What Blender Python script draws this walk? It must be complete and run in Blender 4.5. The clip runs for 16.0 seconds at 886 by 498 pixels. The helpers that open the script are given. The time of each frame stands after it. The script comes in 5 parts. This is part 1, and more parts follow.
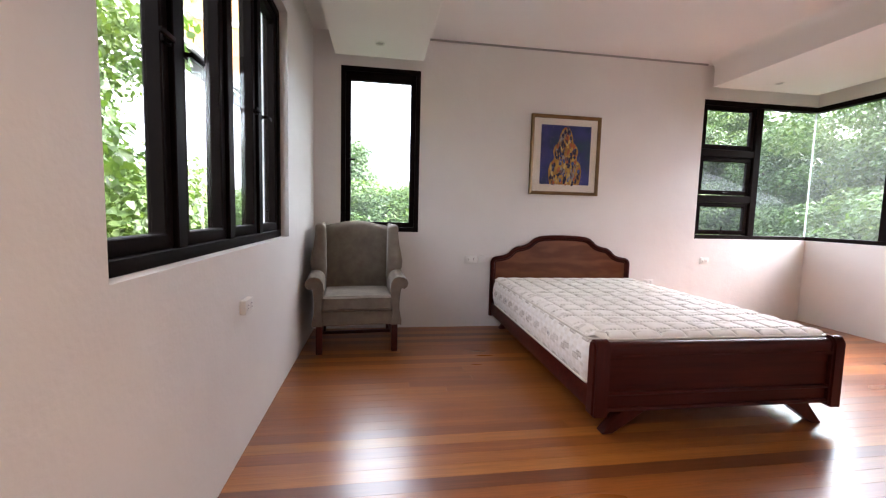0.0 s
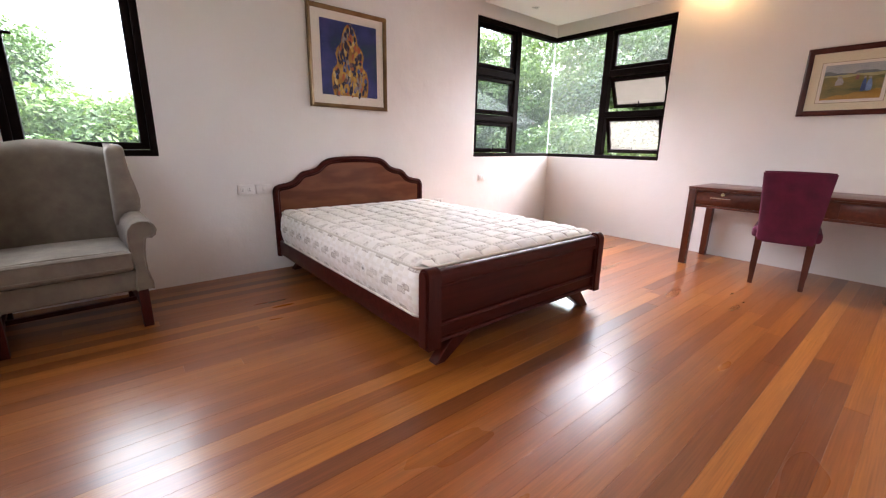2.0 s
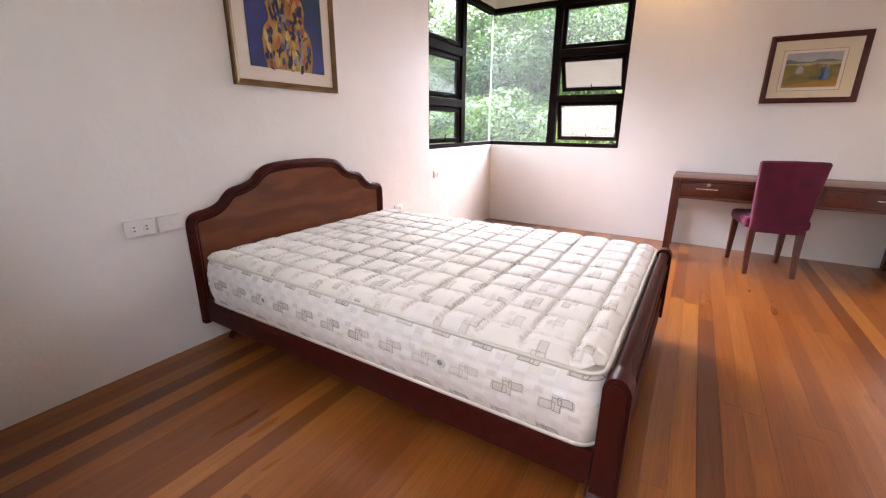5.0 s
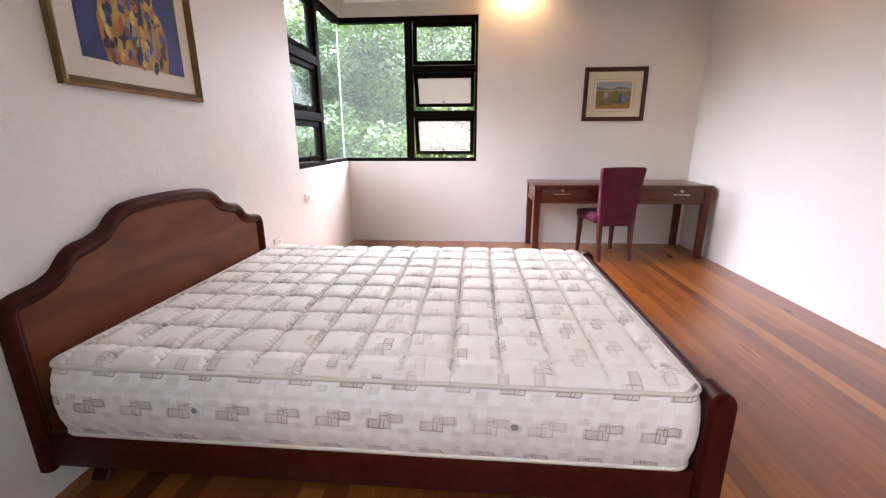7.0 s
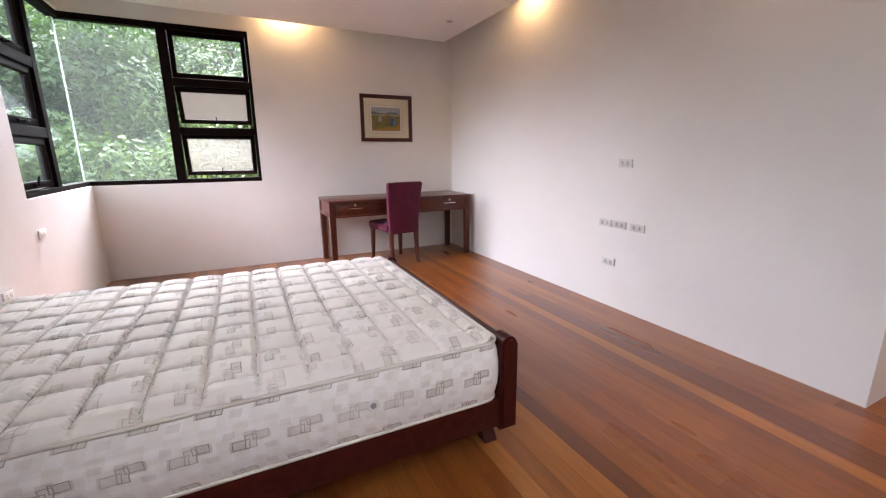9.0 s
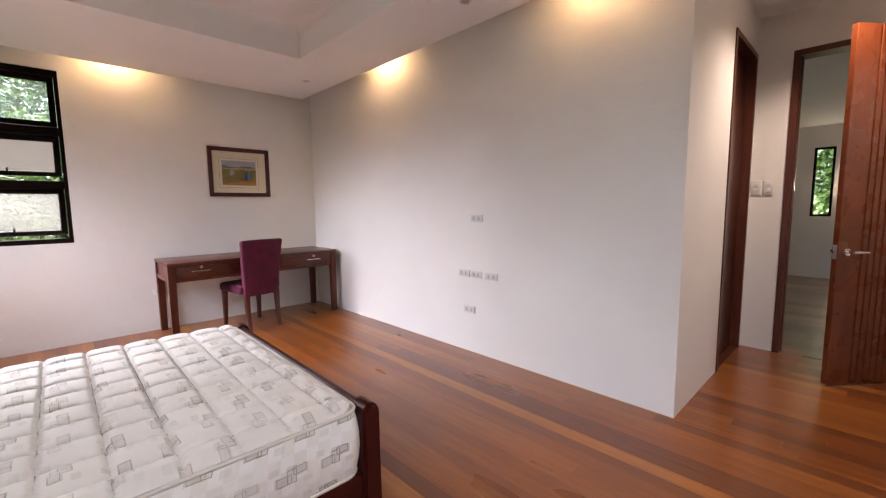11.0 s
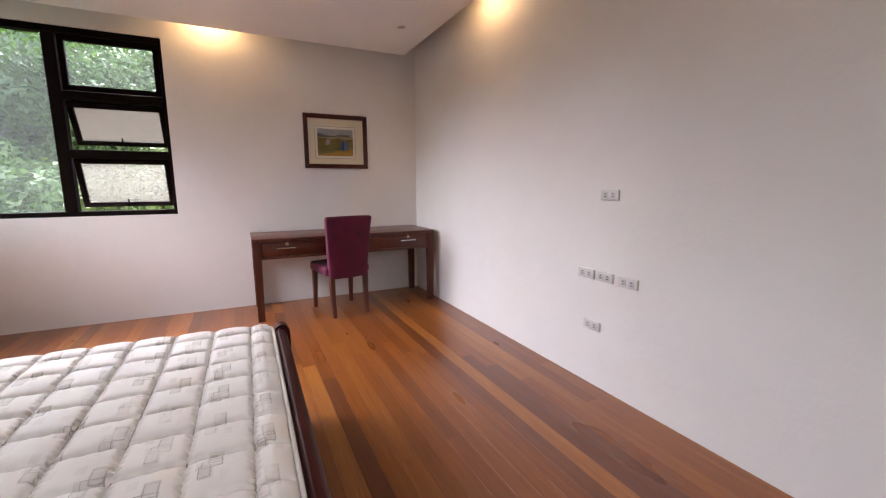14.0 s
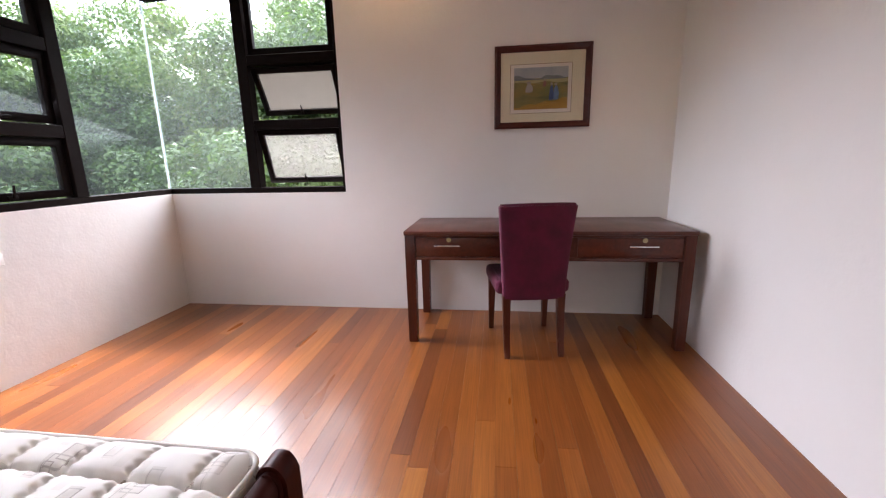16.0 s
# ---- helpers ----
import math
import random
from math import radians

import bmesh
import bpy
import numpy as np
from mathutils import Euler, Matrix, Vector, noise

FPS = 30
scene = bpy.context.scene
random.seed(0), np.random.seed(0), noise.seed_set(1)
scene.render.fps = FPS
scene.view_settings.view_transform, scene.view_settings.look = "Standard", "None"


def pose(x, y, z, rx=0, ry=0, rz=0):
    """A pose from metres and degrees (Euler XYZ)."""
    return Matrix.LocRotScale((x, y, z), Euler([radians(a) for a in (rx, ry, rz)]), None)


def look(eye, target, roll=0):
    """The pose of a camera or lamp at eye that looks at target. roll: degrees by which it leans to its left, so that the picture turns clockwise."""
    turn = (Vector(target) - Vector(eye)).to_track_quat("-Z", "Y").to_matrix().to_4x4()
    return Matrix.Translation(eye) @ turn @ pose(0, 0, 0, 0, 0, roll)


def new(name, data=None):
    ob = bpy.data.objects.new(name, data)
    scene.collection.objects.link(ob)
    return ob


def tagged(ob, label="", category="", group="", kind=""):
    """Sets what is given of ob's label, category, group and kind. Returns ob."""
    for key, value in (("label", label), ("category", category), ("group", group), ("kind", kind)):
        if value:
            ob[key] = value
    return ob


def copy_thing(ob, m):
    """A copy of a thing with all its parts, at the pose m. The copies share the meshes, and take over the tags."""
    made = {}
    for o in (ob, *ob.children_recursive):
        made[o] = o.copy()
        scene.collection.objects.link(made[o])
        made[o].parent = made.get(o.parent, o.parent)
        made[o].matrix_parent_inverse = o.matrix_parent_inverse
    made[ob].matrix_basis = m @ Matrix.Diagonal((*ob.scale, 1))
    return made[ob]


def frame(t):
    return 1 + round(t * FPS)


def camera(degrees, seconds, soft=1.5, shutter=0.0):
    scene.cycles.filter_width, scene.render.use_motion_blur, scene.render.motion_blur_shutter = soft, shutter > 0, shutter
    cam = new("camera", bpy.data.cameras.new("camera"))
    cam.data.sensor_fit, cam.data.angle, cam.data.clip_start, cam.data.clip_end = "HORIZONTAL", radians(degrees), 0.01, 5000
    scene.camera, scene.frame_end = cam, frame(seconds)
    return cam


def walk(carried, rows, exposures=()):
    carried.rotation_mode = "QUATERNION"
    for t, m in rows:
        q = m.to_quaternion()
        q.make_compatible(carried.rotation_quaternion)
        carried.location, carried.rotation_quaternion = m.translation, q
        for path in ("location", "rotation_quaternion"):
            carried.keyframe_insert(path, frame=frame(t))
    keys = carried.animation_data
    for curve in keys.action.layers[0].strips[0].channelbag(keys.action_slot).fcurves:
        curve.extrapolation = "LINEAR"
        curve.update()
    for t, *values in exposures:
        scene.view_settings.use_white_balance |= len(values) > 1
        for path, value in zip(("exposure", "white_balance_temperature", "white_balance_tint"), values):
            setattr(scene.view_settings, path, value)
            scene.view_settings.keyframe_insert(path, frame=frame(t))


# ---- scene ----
cam = camera(94.6, 16.0, soft=1.2)
PATH = [
    (0, (0.686, 0.181, 1.22), (0.99, 2.15, 1.046), 1.5),
    (0.5, (0.705, 0.387, 1.2), (1.297, 2.287, 0.998), 1.1),
    (1, (0.652, 0.513, 1.211), (1.504, 2.303, 0.945), 0.9),
    (1.5, (0.634, 0.594, 1.18), (1.71, 2.243, 0.827), 0.8),
    (2, (0.703, 0.714, 1.139), (1.95, 2.198, 0.644), 1.1),
    (2.5, (0.755, 0.85, 1.157), (2.083, 2.236, 0.594), 1.2),
    (3, (0.693, 1.053, 1.197), (2.073, 2.382, 0.621), 1.1),
    (5.5, (0.743, 2.391, 1.236), (2.469, 3.223, 0.661), 0.2),
    (6, (0.736, 2.615, 1.235), (2.546, 3.25, 0.668), 0.0),
    (6.5, (0.763, 2.832, 1.219), (2.645, 3.231, 0.673), -0.1),
    (7, (0.784, 2.959, 1.25), (2.712, 3.095, 0.735), -0.2),
    (7.5, (0.694, 3.078, 1.258), (2.629, 2.938, 0.769), -0.3),
    (8, (0.613, 3.184, 1.265), (2.514, 2.777, 0.796), -0.3),
    (8.5, (0.587, 3.197, 1.277), (2.423, 2.546, 0.822), -0.4),
    (9, (0.577, 3.168, 1.281), (2.324, 2.304, 0.833), -0.4),
    (9.5, (0.565, 3.143, 1.281), (2.208, 2.086, 0.853), -0.1),
    (10, (0.538, 3.117, 1.293), (2.078, 1.901, 0.902), -0.1),
    (12.5, (0.587, 2.959, 1.335), (1.964, 1.509, 1.319), -0.0),
    (13, (0.692, 2.728, 1.277), (2.173, 1.385, 1.221), 0.1),
    (13.5, (0.903, 2.594, 1.266), (2.511, 1.416, 1.1), -0.1),
    (14, (1.154, 2.352, 1.271), (2.927, 1.482, 0.961), -0.2),
    (14.5, (1.453, 2.104, 1.281), (3.342, 1.571, 0.898), -0.3),
    (15, (1.816, 1.938, 1.282), (3.762, 1.726, 0.87), -0.8),
    (15.5, (2.202, 1.75, 1.256), (4.158, 1.774, 0.837), -1.2),
    (16, (2.61, 1.685, 1.239), (4.547, 1.942, 0.814), -1.3),
]
EXPOSURES = ((0, 4.12, 6300, 24), (1.2, 4.16, 6300, 24), (2.5, 4.42, 6380, 24), (5.5, 4.45, 6290, 24), (8, 4.1, 6200, 24), (9.5, 3.96, 6250, 24), (12.5, 3.9, 6350, 24), (14, 3.78, 6300, 24), (16, 3.68, 6210, 24))
walk(cam, [(t, look(eye, target, roll)) for t, eye, target, roll in PATH], EXPOSURES)
SKY, SUN, DAY = 0.15, 0.75, 1.7
SLOT_W = 1.4


# ---- world and light ----
world = bpy.data.worlds.new("sky")
scene.world = world
world.use_nodes = True
wn, wl = world.node_tree.nodes, world.node_tree.links
sky = wn.new("ShaderNodeTexSky")
sky.sky_type = "NISHITA"
sky.sun_disc = False
sky.sun_elevation = radians(47)
sky.sun_rotation = radians(89)
sky.air_density, sky.dust_density = 1.0, 4.0
pale = wn.new("ShaderNodeHueSaturation")
pale.inputs["Saturation"].default_value = 0.22
wl.new(sky.outputs[0], pale.inputs["Color"])
wl.new(pale.outputs[0], wn["Background"].inputs[0])
wn["Background"].inputs[1].default_value = SKY

sun = new("sun", bpy.data.lights.new("sun", "SUN"))
sun.data.energy, sun.data.angle, sun.data.color = SUN, radians(4), (1.0, 0.93, 0.82)
sun.matrix_world = look((100, 1.5, 107), (0, 0, 0))


def window_light(name, place, target, wide, high, watts, spread=150):
    """Daylight of the sky that comes in at one opening."""
    ob = new(name, bpy.data.lights.new(name, "AREA"))
    ob.data.shape, ob.data.size, ob.data.size_y = "RECTANGLE", wide, high
    ob.data.energy, ob.data.color = watts, (0.945, 0.965, 1.0)
    ob.data.spread = radians(spread)
    ob.matrix_world = look(place, target)
    return ob


window_light("daylight_corner_north", (5.0, 4.4, 1.84), (4.3, 1.2, -0.7), 1.2, 0.95, DAY * 2.05, 82)
window_light("daylight_corner_east", (5.76, 3.55, 1.84), (2.4, 3.2, -0.1), 1.2, 1.3, DAY * 0.72, 118)
window_light("daylight_west", (0.08, 2.3, 1.84), (1.8, 0.9, 0.5), 1.9, 1.35, DAY * 0.23, 120)
window_light("daylight_north", (0.68, 4.36, 1.88), (1.0, 1.6, -0.4), 0.62, 1.35, DAY * 0.25, 95)


def spot(place, target, watts, degrees, colour, blend=0.6, radius=0.03):
    ob = new("lamp_light", bpy.data.lights.new("lamp_light", "SPOT"))
    ob.data.energy, ob.data.spot_size, ob.data.spot_blend = watts, radians(degrees), blend
    ob.data.color, ob.data.shadow_soft_size = colour, radius
    ob.matrix_world = look(place, target)
    return ob


WARM = (1.0, 0.62, 0.25)

# ---- materials ----


def material(name, rough=0.5, metal=0.0):
    m = bpy.data.materials.new(name)
    m.use_nodes = True
    b = m.node_tree.nodes["Principled BSDF"]
    b.inputs["Roughness"].default_value = rough
    b.inputs["Metallic"].default_value = metal
    return m, m.node_tree.nodes, m.node_tree.links, b


def coords(n, l, scale=(1, 1, 1), kind="Object"):
    tc, mp = n.new("ShaderNodeTexCoord"), n.new("ShaderNodeMapping")
    mp.inputs["Scale"].default_value = scale
    l.new(tc.outputs[kind], mp.inputs["Vector"])
    return mp.outputs[0]


def noise_tex(n, l, vec, scale, detail=3, rough=0.5):
    t = n.new("ShaderNodeTexNoise")
    t.inputs["Scale"].default_value = scale
    t.inputs["Detail"].default_value = detail
    t.inputs["Roughness"].default_value = rough
    l.new(vec, t.inputs["Vector"])
    return t.outputs["Fac"]


def ramp(n, l, fac, stops):
    r = n.new("ShaderNodeValToRGB")
    while len(r.color_ramp.elements) < len(stops):
        r.color_ramp.elements.new(0.5)
    for e, (p, c) in zip(r.color_ramp.elements, stops):
        e.position, e.color = p, (*c, 1)
    l.new(fac, r.inputs[0])
    return r.outputs[0]


def bump(n, l, b, height, strength, distance=0.002):
    bp = n.new("ShaderNodeBump")
    bp.inputs["Strength"].default_value = strength
    bp.inputs["Distance"].default_value = distance
    l.new(height, bp.inputs["Height"])
    l.new(bp.outputs[0], b.inputs["Normal"])
    return bp


def mixed(n, l, a, c, fac, how="MIX"):
    m = n.new("ShaderNodeMix")
    m.data_type, m.blend_type = "RGBA", how
    for key, val in ((6, a), (7, c), (0, fac)):
        if hasattr(val, "links"):
            l.new(val, m.inputs[key])
        elif key == 0:
            m.inputs[0].default_value = val
        else:
            m.inputs[key].default_value = (*val, 1)
    return m.outputs[2]


def calc(n, l, op, a, c=0.0):
    m = n.new("ShaderNodeMath")
    m.operation = op
    for i, v in enumerate((a, c)):
        if hasattr(v, "links"):
            l.new(v, m.inputs[i])
        else:
            m.inputs[i].default_value = v
    return m.outputs[0]


def painted(name, low, high, rough=0.6, scale=1.3, relief=0.25, fine=90, metal=0.0):
    """Paint or plaster: broad blotches, fine relief."""
    m, n, l, b = material(name, rough, metal)
    v = coords(n, l)
    l.new(ramp(n, l, noise_tex(n, l, v, scale, 4), [(0.3, low), (0.7, high)]), b.inputs["Base Color"])
    h = calc(n, l, "ADD", noise_tex(n, l, v, fine, 3), calc(n, l, "MULTIPLY", noise_tex(n, l, v, 5, 3), 6.0))
    bump(n, l, b, h, relief, 0.002)
    return m


def wood(name, dark, light, rough=0.3, along=0, coat=0.4, swirl=0.0, each=False):
    """Polished wood, its grain along one axis."""
    m, n, l, b = material(name, rough)
    stretch = [14.0, 14.0, 14.0]
    stretch[along] = 0.9
    v = coords(n, l, stretch)
    if each:
        info = n.new("ShaderNodeObjectInfo")
        shift = n.new("ShaderNodeVectorMath")
        shift.operation = "ADD"
        up = n.new("ShaderNodeCombineXYZ")
        l.new(calc(n, l, "MULTIPLY", info.outputs["Random"], 40.0), up.inputs[0])
        l.new(calc(n, l, "MULTIPLY", info.outputs["Random"], 23.0), up.inputs[1])
        l.new(v, shift.inputs[0])
        l.new(up.outputs[0], shift.inputs[1])
        v = shift.outputs[0]
    grain = noise_tex(n, l, v, 2.2, 6, 0.62)
    broad = noise_tex(n, l, coords(n, l), 2.0, 3)
    if swirl:
        w = n.new("ShaderNodeTexWave")
        w.wave_type, w.bands_direction = "RINGS", "Z"
        w.inputs["Scale"].default_value = 1.6
        w.inputs["Distortion"].default_value = 9
        w.inputs["Detail"].default_value = 3
        w.inputs["Detail Scale"].default_value = 1.4
        l.new(coords(n, l, (0.7, 1, 1.9)), w.inputs["Vector"])
        grain = calc(n, l, "ADD", calc(n, l, "MULTIPLY", grain, 1 - swirl), calc(n, l, "MULTIPLY", w.outputs["Fac"], swirl))
    col = ramp(n, l, grain, [(0.25, dark), (0.75, light)])
    col = mixed(n, l, col, ramp(n, l, broad, [(0.3, (0.72, 0.7, 0.7)), (0.7, (1, 1, 1))]), 0.6, "MULTIPLY")
    l.new(col, b.inputs["Base Color"])
    b.inputs["Coat Weight"].default_value = coat * 0.7
    b.inputs["Coat Roughness"].default_value = 0.14
    b.inputs["Specular IOR Level"].default_value = 0.25
    rr = calc(n, l, "ADD", calc(n, l, "MULTIPLY", noise_tex(n, l, coords(n, l), 6, 4), 0.16), rough - 0.08)
    l.new(rr, b.inputs["Roughness"])
    bump(n, l, b, grain, 0.06, 0.001)
    return m


def plank_wood(name, stops, rough=0.3, coat=0.35):
    """Floor boards: each board has a tone of its own, the grain runs along x."""
    m, n, l, b = material(name, rough)
    info = n.new("ShaderNodeObjectInfo")
    tone = ramp(n, l, info.outputs["Random"], stops)
    geo = n.new("ShaderNodeNewGeometry")
    mp = n.new("ShaderNodeMapping")
    mp.inputs["Scale"].default_value = (0.8, 16, 16)
    l.new(geo.outputs["Position"], mp.inputs["Vector"])
    up = n.new("ShaderNodeCombineXYZ")
    l.new(calc(n, l, "MULTIPLY", info.outputs["Random"], 60.0), up.inputs[0])
    l.new(up.outputs[0], mp.inputs["Location"])
    grain = noise_tex(n, l, mp.outputs[0], 1.6, 4, 0.5)
    fine = n.new("ShaderNodeMapping")
    fine.inputs["Scale"].default_value = (4, 160, 160)
    l.new(geo.outputs["Position"], fine.inputs["Vector"])
    hair = noise_tex(n, l, fine.outputs[0], 1.0, 3)
    col = mixed(n, l, tone, ramp(n, l, grain, [(0.25, (0.8, 0.77, 0.74)), (0.45, (0.95, 0.93, 0.91)), (0.55, (1.0, 0.98, 0.95)), (0.75, (1.22, 1.24, 1.2))]), 0.85, "MULTIPLY")
    col = mixed(n, l, col, ramp(n, l, hair, [(0.3, (0.7, 0.67, 0.64)), (0.62, (1.05, 1.05, 1.05))]), 0.75, "MULTIPLY")
    l.new(col, b.inputs["Base Color"])
    b.inputs["Coat Weight"].default_value = coat
    b.inputs["Coat Roughness"].default_value = 0.2
    b.inputs["Specular IOR Level"].default_value = 0.4
    mp2 = n.new("ShaderNodeMapping")
    mp2.inputs["Scale"].default_value = (0.5, 2.2, 1)
    l.new(geo.outputs["Position"], mp2.inputs["Vector"])
    worn = noise_tex(n, l, mp2.outputs[0], 2.0, 2, 0.4)
    l.new(calc(n, l, "ADD", calc(n, l, "MULTIPLY", worn, 0.14), rough - 0.07), b.inputs["Roughness"])
    bump(n, l, b, grain, 0.05, 0.001)
    return m


def fabric(name, low, high, weave=420, rough=0.9, sheen=0.3, fleck=None):
    m, n, l, b = material(name, rough)
    v = coords(n, l)
    col = ramp(n, l, noise_tex(n, l, v, 9, 5, 0.6), [(0.3, low), (0.7, high)])
    if fleck:
        t = n.new("ShaderNodeTexVoronoi")
        t.inputs["Scale"].default_value = 11
        l.new(v, t.inputs["Vector"])
        col = mixed(n, l, fleck, col, ramp(n, l, t.outputs["Distance"], [(0.1, (0, 0, 0)), (0.4, (1, 1, 1))]))
    l.new(col, b.inputs["Base Color"])
    b.inputs["Sheen Weight"].default_value = sheen
    bump(n, l, b, calc(n, l, "ADD", noise_tex(n, l, v, weave, 2), calc(n, l, "MULTIPLY", noise_tex(n, l, v, 14, 3), 3.0)), 0.25, 0.002)
    return m


def plain_metal(name, colour, rough, metal=1.0):
    m, n, l, b = material(name, rough, metal)
    v = coords(n, l)
    l.new(ramp(n, l, noise_tex(n, l, v, 30, 3), [(0.3, [c * 0.85 for c in colour]), (0.7, colour)]), b.inputs["Base Color"])
    return m


def glass(name, dust_or_glare=0.0, tint=(0.93, 0.97, 0.96), haze=(0.1, 0.096, 0.083)):
    m = bpy.data.materials.new(name)
    m.use_nodes = True
    n, l = m.node_tree.nodes, m.node_tree.links
    n.remove(n["Principled BSDF"])
    clear, gloss, mix, fr = (n.new("ShaderNodeBsdf" + "Transparent"), n.new("ShaderNodeBsdfGlossy"), n.new("ShaderNodeMixShader"), n.new("ShaderNodeLayerWeight"))
    clear.inputs[0].default_value = (*tint, 1)
    gloss.inputs["Roughness"].default_value = 0.02
    fac = calc(n, l, "ADD", calc(n, l, "MULTIPLY", calc(n, l, "POWER", fr.outputs["Facing"], 5.0), 0.28), 0.004)
    l.new(fac, mix.inputs[0])
    l.new(clear.outputs[0], mix.inputs[1])
    l.new(gloss.outputs[0], mix.inputs[2])
    last = mix.outputs[0]
    if dust_or_glare:
        film, white, mix2 = n.new("ShaderNodeBsdfTranslucent"), n.new("ShaderNodeBsdfDiffuse"), n.new("ShaderNodeMixShader")
        both = n.new("ShaderNodeMixShader")
        film.inputs[0].default_value = white.inputs[0].default_value = (*haze, 1)
        l.new(film.outputs[0], both.inputs[1])
        l.new(white.outputs[0], both.inputs[2])
        v = coords(n, l)
        fac = calc(n, l, "MULTIPLY", ramp(n, l, noise_tex(n, l, v, 5, 4), [(0.25, (0.9, 0.9, 0.9)), (0.75, (1, 1, 1))]), dust_or_glare)
        l.new(fac, mix2.inputs[0])
        l.new(last, mix2.inputs[1])
        l.new(both.outputs[0], mix2.inputs[2])
        last = mix2.outputs[0]
    l.new(last, n["Material Output"].inputs[0])
    return m


def leaf_mat(name, stops, glow=0.35):
    m, n, l, b = material(name, 0.45)
    geo = n.new("ShaderNodeNewGeometry")
    mass = ramp(n, l, noise_tex(n, l, geo.outputs["Position"], 0.75, 2), [(0.36, (0, 0, 0)), (0.64, (1, 1, 1))])
    tone = calc(n, l, "ADD", calc(n, l, "MULTIPLY", geo.outputs["Random Per Island"], 0.4), calc(n, l, "MULTIPLY", mass, 0.6))
    col = ramp(n, l, tone, stops)
    l.new(col, b.inputs["Base Color"])
    tr, mix = n.new("ShaderNodeBsdfTranslucent"), n.new("ShaderNodeMixShader")
    l.new(mixed(n, l, col, (1.3, 1.4, 0.5), 1.0, "MULTIPLY"), tr.inputs[0])
    mix.inputs[0].default_value = glow
    l.new(b.outputs[0], mix.inputs[1])
    l.new(tr.outputs[0], mix.inputs[2])
    l.new(mix.outputs[0], n["Material Output"].inputs[0])
    return m


def emitter(name, colour, strength):
    m, n, l, b = material(name, 0.4)
    b.inputs["Base Color"].default_value = (0.8, 0.8, 0.8, 1)
    b.inputs["Emission Color"].default_value = (*colour, 1)
    b.inputs["Emission Strength"].default_value = strength
    return m


PLASTER = painted("white_wall_paint", (0.675, 0.656, 0.63), (0.73, 0.713, 0.69), 0.55, 1.1, 0.45, 60)
CEILING = painted("white_ceiling_paint", (0.79, 0.775, 0.755), (0.83, 0.82, 0.8), 0.7, 0.8, 0.12, 70)
BLACK = painted("black_aluminium", (0.0055, 0.0032, 0.0026), (0.008, 0.0048, 0.004), 0.6, 6, 0.05, 120)
BLACK.node_tree.nodes["Principled BSDF"].inputs["Specular IOR Level"].default_value = 0.04
GUTTER_SHADE_BLACK = painted("gutter_and_shade_black", (0.015, 0.015, 0.015), (0.025, 0.025, 0.025), 0.7)
ALU = plain_metal("bare_aluminium", (0.75, 0.75, 0.74), 0.35)
CHROME = plain_metal("chrome", (0.8, 0.8, 0.8), 0.12)
BRASS = plain_metal("dull_brass", (0.45, 0.36, 0.2), 0.35)
GLASS = glass("window_glass")
DUSTY = glass("dusty_glass", 0.96)
SEALANT = glass("milky_joint", 0.6, haze=(0.36, 0.42, 0.41))
# A milky haze put into the glass for glare and reflections over the trees.
FILM = glass("glare_hazed_glass", 0.035, (0.86, 0.94, 0.92), (0.5, 0.56, 0.55))
STREAKED = glass("streaked_glass", 0.55, haze=(0.13, 0.13, 0.115))
MAHOGANY = wood("dark_mahogany", (0.028, 0.0045, 0.003), (0.075, 0.0115, 0.007), 0.42, 0, 0.08)
MAHOGANY_Z = wood("dark_mahogany_upright", (0.028, 0.0045, 0.003), (0.075, 0.0115, 0.007), 0.42, 2, 0.08)
for m in (MAHOGANY, MAHOGANY_Z):
    m.node_tree.nodes["Principled BSDF"].inputs["Specular IOR Level"].default_value = 0.12
VENEER = wood("figured_veneer", (0.115, 0.034, 0.013), (0.175, 0.057, 0.022), 0.36, 0, 0.25, 0.5)
DESKWOOD = wood("desk_wood", (0.05, 0.0105, 0.005), (0.115, 0.027, 0.0125), 0.33, 1)
DESKWOOD_Z = wood("desk_wood_upright", (0.05, 0.0105, 0.005), (0.115, 0.027, 0.0125), 0.33, 2)
DOORWOOD = wood("door_wood", (0.135, 0.033, 0.0105), (0.185, 0.048, 0.0165), 0.28, 2, 0.7)
FRAMEWOOD = wood("door_frame_wood", (0.05, 0.0125, 0.006), (0.115, 0.03, 0.013), 0.35, 2)
GREY = fabric("grey_velvet", (0.132, 0.108, 0.081), (0.2, 0.166, 0.126), 500, 0.9, 0.12, (0.155, 0.12, 0.092))
WINE = fabric("wine_velvet", (0.058, 0.0011, 0.0165), (0.105, 0.0027, 0.031), 600, 0.9, 0.08)
PLASTIC = painted("white_plastic", (0.68, 0.67, 0.65), (0.74, 0.73, 0.71), 0.35, 4, 0.02)
SHADOW_MESH_GREY = painted("shadow_gap_and_mesh_grey", (0.26, 0.25, 0.24), (0.32, 0.31, 0.3), 0.6)
# Greyer than PLASTIC, so that these plates show on the white wall.
PLATE = painted("greyish_white_plastic", (0.56, 0.55, 0.535), (0.61, 0.6, 0.585), 0.35, 4, 0.02)
GREYPLASTIC = painted("grey_plastic", (0.46, 0.45, 0.44), (0.52, 0.51, 0.5), 0.35, 4, 0.02)
SLOT = painted("dark_slot", (0.02, 0.02, 0.02), (0.03, 0.03, 0.03), 0.6)
PIPING = fabric("cream_piping", (0.6, 0.56, 0.49), (0.7, 0.66, 0.6), 500, 0.8, 0.1)
